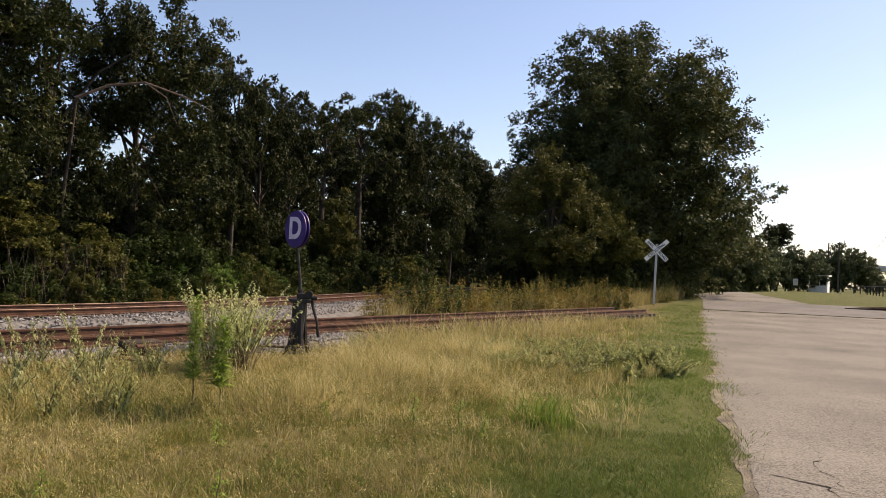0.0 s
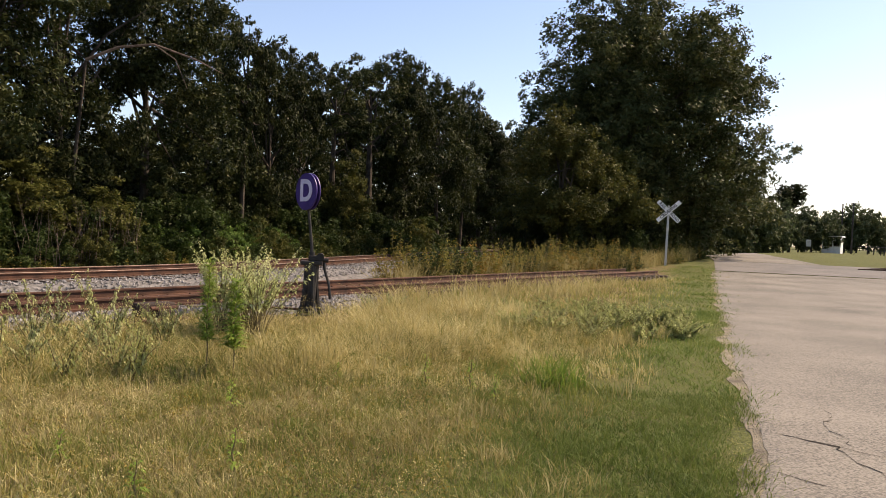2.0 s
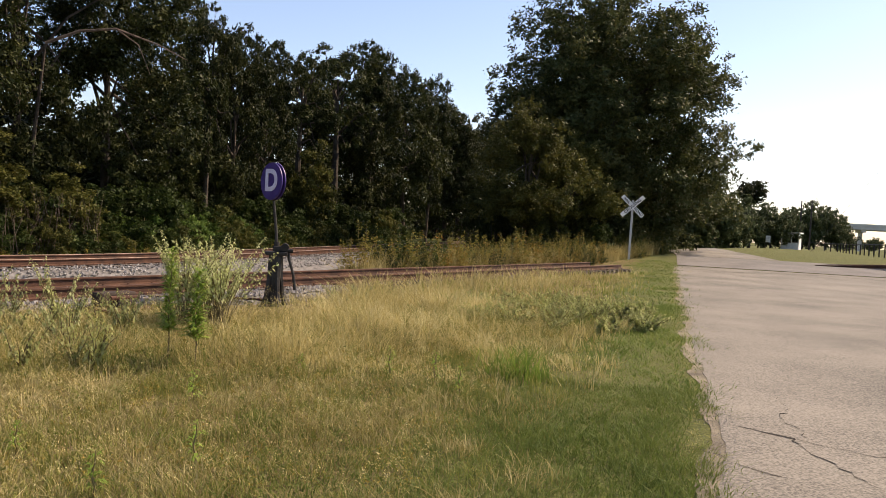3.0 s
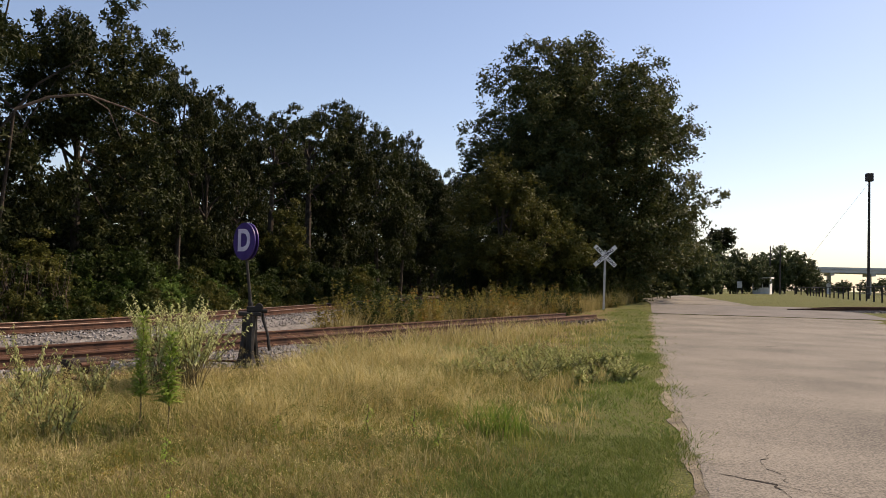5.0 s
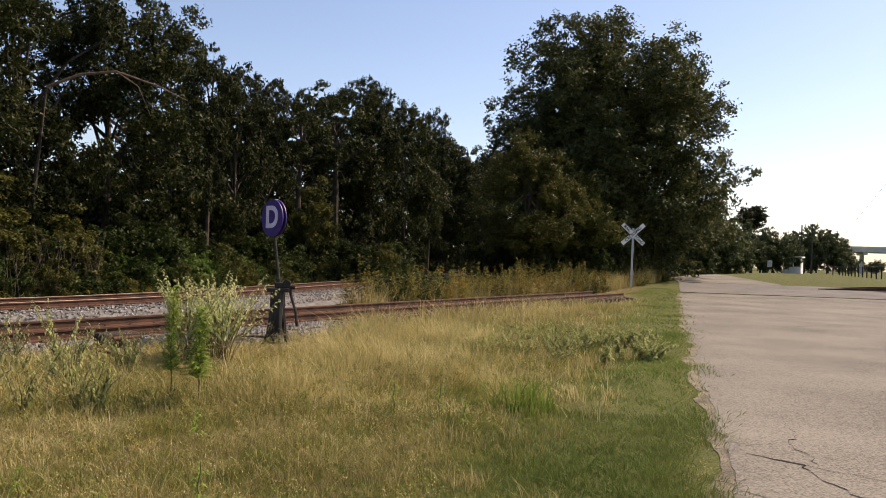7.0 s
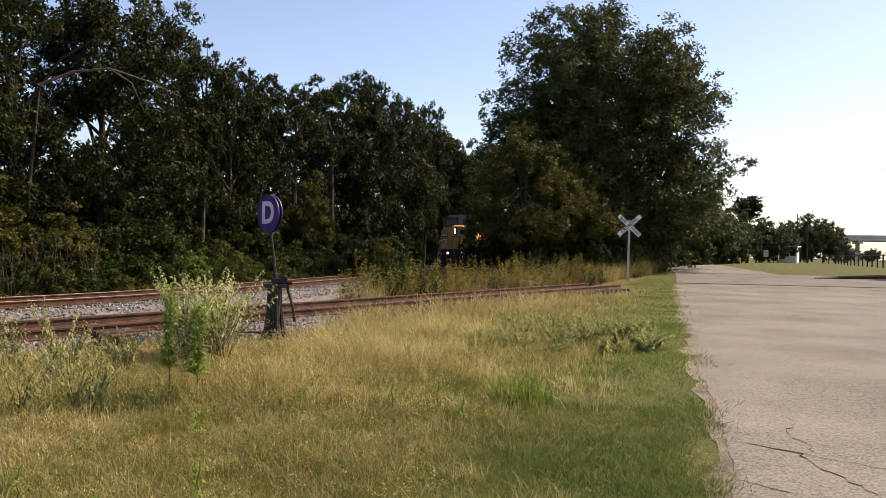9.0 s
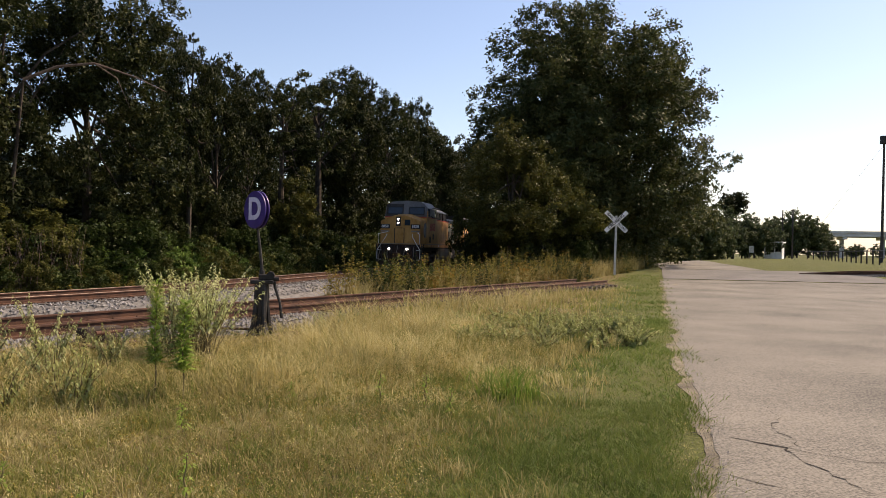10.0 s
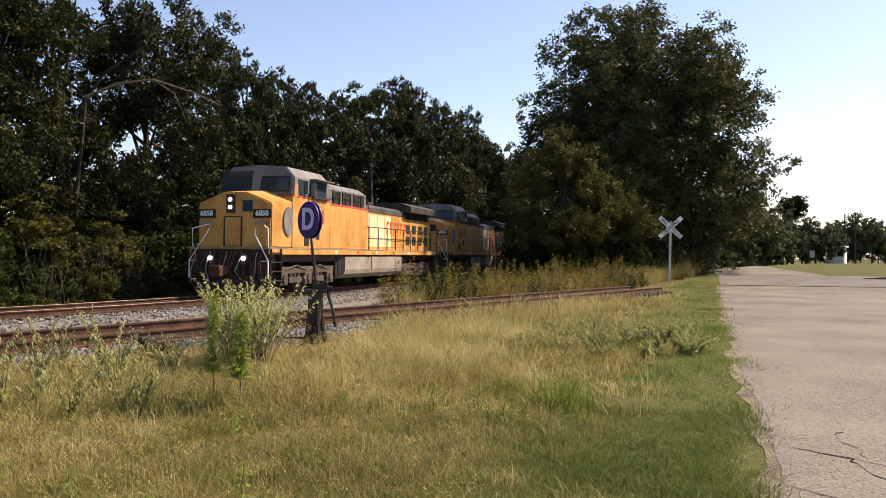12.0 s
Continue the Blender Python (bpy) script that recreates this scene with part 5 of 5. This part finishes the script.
    for s in (-1, 1):
        part("handrail", tubes(([(s * 1.46, 0.5, 1.66), (s * 1.46, 0.45, 2.3), (s * 0.8, 0.45, 2.45) if s < 0 else (s * 1.3, 0.5, 2.4)], 0.022)), M["white"], th, "white handrail")
        part("step_rail", tubes(([(s * 0.9, 0.62, 2.3), (s * 0.95, 0.5, 2.1), (s * 1.52, 0.38, 1.2), (s * 1.52, 0.38, 0.6)], 0.022)), M["white"], th, "white handrail")
        part("ditch_light", drum(bmesh.new(), (s * 0.64, 0.28, 1.28), (0, -1, 0), 0.07, 0.06, 20), M["lamp"], th, "lit ditch light")
        part("ditch_light_housing", boxes((s * 0.64 - 0.16, s * 0.64 + 0.16, 0.3, 0.5, 1.12, 1.44), bevel=0.02), M["black"], th)
        stairs(th, 0.52, 1.2, s)
        stairs(th, 20.2, 20.9, s)
    part("pilot", boxes((-1.5, 1.5, 0.44, 0.52, 0.45, 1.6), bevel=0.015), M["grime"], th, "dark grimy pilot plate")
    plow = bmesh.new()
    v = [plow.verts.new(p) for p in ((-1.4, 0.44, 0.15), (0, 0.0, 0.12), (1.4, 0.44, 0.15), (-1.45, 0.44, 0.7), (0, 0.2, 0.7), (1.45, 0.44, 0.7))]
    plow.faces.new((v[0], v[1], v[4], v[3]))
    plow.faces.new((v[1], v[2], v[5], v[4]))
    plow.faces.new((v[0], v[3], v[5], v[2]))
    plow.faces.new((v[3], v[4], v[5]))
    plow.faces.new((v[0], v[2], v[1]))
    part("snow_plow", plow, M["grime"], th)
    for i in range(14):
        x, r = -1.3 + 0.2 * i, random.Random(i)
        part("air_hose", tubes(([(x, 0.42, 1.5), (x + r.uniform(-0.1, 0.1), 0.3, 1.25 + r.uniform(-0.1, 0.15)), (x + r.uniform(-0.15, 0.15), 0.16, 0.85), (x + r.uniform(-0.2, 0.2), 0.3, 0.42)], 0.02), seg=5), M["taupe"] if i % 3 == 0 else M["rust"], th, "dusty brake hose")
    for s in (-1, 1):
        for k in (1, 3):
            part("step_edge", boxes((min(s * 1.2, s * 1.46), max(s * 1.2, s * 1.46), 0.36, 0.4, 1.5 - 0.32 * k, 1.53 - 0.32 * k)), M["white"], th, "white edge of a boarding step")
    part("coupler", boxes((-0.16, 0.16, -0.35, 0.5, 0.72, 1.0), (-0.22, 0.2, -0.5, -0.25, 0.68, 1.04), bevel=0.03), M["rust"], th)
    for i, x in enumerate((-1.2, -1.0, -0.6, -0.45, 0.45, 0.6, 1.0, 1.2)):
        part("air_hose", tubes(([(x, 0.42, 1.25), (x, 0.25, 1.1), (x + 0.05, 0.22, 0.7), (x + 0.1, 0.3, 0.45)], 0.028), seg=6), M["black"], th)
    # long hood
    part("equipment_cabinet", boxes((-1.5, 1.5, 5.42, 9.6, 1.66, 3.40), bevel=0.03), M["yellow"], th, "yellow equipment cabinet behind the cab")
    part("cabinet_stripe", boxes((-1.506, 1.506, 5.42, 9.61, 3.40, 3.47)), M["red"], th)
    part("cabinet_top", prism([(-1.25, 3.47), (1.25, 3.47), (1.25, 4.1), (0.85, 4.35), (-0.85, 4.35), (-1.25, 4.1)], 5.42, 9.9), M["grey"], th, "weathered grey upper hood")
    for s in (-1, 1):
        for y0, y1 in ((6.2, 7.0), (7.2, 8.0), (8.4, 9.6)):
            g = part("grille", boxes((s * 1.25 - 0.03, s * 1.25 + 0.03, y0, y1, 3.55, 4.05)), M["black"], th)
            for k in range(5):
                part("grille_bar", boxes((s * 1.25 - 0.045, s * 1.25 + 0.045, y0, y1, 3.6 + 0.09 * k, 3.62 + 0.09 * k)), M["soot"], g)
        part("roof_rail", tubes(([(s * 1.47, 5.4, 3.98), (s * 1.47, 9.4, 3.98), (s * 1.47, 9.75, 3.45)], 0.022), *[([(s * 1.47, y, 3.45), (s * 1.47, y, 3.98)], 0.03) for y in (6.4, 7.6, 8.8)], seg=6), M["black"], th)
        part("cabinet_door", boxes((s * 1.5 - 0.012, s * 1.5 + 0.012, 7.4, 9.3, 1.8, 3.2), bevel=0.006), M["yellow"], th)
        part("louvre", boxes((s * 1.52 - 0.015, s * 1.52 + 0.015, 3.1, 3.5, 1.75, 2.2), (s * 1.52 - 0.015, s * 1.52 + 0.015, 4.1, 4.4, 2.0, 2.4)), M["black"], th)
    part("engine_hood", prism([(-1.12, 1.66), (1.12, 1.66), (1.12, 3.4), (-1.12, 3.4)], 9.6, 15.8), M["yellow"], th, "faded pale yellow engine hood")
    part("hood_roof", prism([(-1.14, 3.4), (1.14, 3.4), (1.1, 3.62), (0.8, 3.78), (-0.8, 3.78), (-1.1, 3.62)], 9.9, 15.8), M["soot"], th, "sooty dark hood roof")
    for k in range(6):
        y = 9.75 + k
        for s in (-1, 1):
            part("hood_door", boxes((s * 1.12 - 0.014, s * 1.12 + 0.014, y, y + 0.94, 1.8, 3.30), bevel=0.006), M["pale"] if k <= 3 else M["yellow"], th)
    part("exhaust_stack", boxes((-0.4, 0.4, 12.2, 13.1, 3.76, 4.0), bevel=0.03), M["black"], th)
    part("radiator_house", boxes((-1.12, 1.12, 15.8, 20.3, 1.66, 3.3), bevel=0.02), M["yellow"], th)
    part("radiator_neck", boxes((-1.0, 1.0, 15.8, 20.3, 3.3, 3.65)), M["black"], th)
    part("radiator_wings", prism([(-1.5, 3.65), (1.5, 3.65), (1.52, 3.95), (0.9, 4.15), (-0.9, 4.15), (-1.52, 3.95)], 15.6, 20.6), M["soot"], th, "overhanging sooty radiator wings")
    for s in (-1, 1):
        for j in range(4):
            for i in range(2):
                y = 16.0 + 1.05 * j
                part("louvre", boxes((s * 1.12 - 0.02, s * 1.12 + 0.02, y, y + 0.6, 1.95 + 0.6 * i, 2.4 + 0.6 * i)), M["black"], th)
        # walkway handrail
        posts = [9.7 + 1.2 * k for k in range(10)]
        part("walkway_rail", tubes(([(s * 1.5, 9.4, 2.68), (s * 1.5, 20.6, 2.68)], 0.022), ([(s * 1.5, 12.0, 2.1), (s * 1.5, 20.6, 2.1)], 0.014), seg=6), M["black"], th, "black walkway handrail")
        for y in posts:
            part("rail_post", tubes(([(s * 1.5, y, 1.64), (s * 1.5, y, 2.68)], 0.022), seg=6), M["black"], th)
        # fuel tank shell
    part("fuel_tank", prism([(-1.0, 0.42), (1.0, 0.42), (1.42, 0.62), (1.48, 0.8), (1.48, 1.34), (-1.48, 1.34), (-1.48, 0.8), (-1.42, 0.62)], 7.1, 14.3), M["taupe"], th, "dusty grey fuel tank")
    part("tank_strap", boxes((-1.49, 1.49, 10.1, 10.2, 0.75, 1.36)), M["black"], th)
    part("air_tank", drum(bmesh.new(), (1.2, 6.85, 0.95), (0, 0, 1), 0.17, 0.6, 16), M["black"], th)
    part("brake_gear", boxes((0.9, 1.3, 6.5, 6.7, 0.5, 1.3), bevel=0.02), M["black"], th)
    part("brake_gear", boxes((1.0, 1.35, 14.5, 14.8, 0.5, 1.2), bevel=0.02), M["black"], th)
    # side marks
    letters("digits", "6858", 0.74, M["red"], th, pose(1.526, 4.0, 2.85, 90, 0, 90) @ Matrix.Diagonal((1.15, 1, 1, 1)), 0.003, "red digits 6858")
    part("grey_patch", drum(bmesh.new(), (0, 0, 0), (1, 0, 0), 0.45, 0.05, 28), M["grey"], th, "grey faded emblem patch", pose(1.49, 1.9, 2.6) @ Matrix.Diagonal((1, 0.85, 1.15, 1)))
    for k, y in enumerate((9.85, 10.25)):
        part("red_mark", boxes((1.136, 1.142, y, y + 0.1, 2.55, 3.15), (1.136, 1.142, y + 0.2, y + 0.3, 2.55, 3.15), bevel=0.001), M["red"], th, "red painted stroke")
    for k in range(6):
        y = 13.0 + 0.52 * k
        part("red_mark", boxes((1.136, 1.142, y, y + 0.12, 2.45, 3.05), (1.136, 1.142, y + 0.12, y + 0.34, 2.93, 3.05), bevel=0.001), M["red"], th, "red painted stroke")
    return th, wheels


lead, lead_wheels = engine(Matrix(), "dusty yellow and grey diesel freight locomotive with lit headlights")
TRAIL = 22.3
SPEED = 14.2


def on_line(s):
    p = np.array(FRONT[:2]) + s * az(MAIN_AZ)
    return pose(p[0], p[1], MAIN_Z, 0, 0, -math.degrees(MAIN_AZ))


second = copy_thing(lead, on_line(TRAIL))
tagged(second, "second yellow diesel locomotive coupled behind the first")
second_wheels = [o for o in second.children if o.name.startswith("wheelset")]


def motions():
    """The train rolls out of the wood at a steady speed; its wheels turn with it."""
    times = [i * 0.5 for i in range(25)]
    walk(lead, [(t, on_line(SPEED * (12.0 - t))) for t in times])
    walk(second, [(t, on_line(SPEED * (12.0 - t) + TRAIL)) for t in times])
    turn = math.degrees(SPEED / 0.53 / FPS)
    for w in lead_wheels + second_wheels:
        at = w.matrix_basis.translation.copy()
        walk(w, [(i / FPS, pose(*at, (turn * i) % 360)) for i in range(12 * FPS + 1)])


motions()
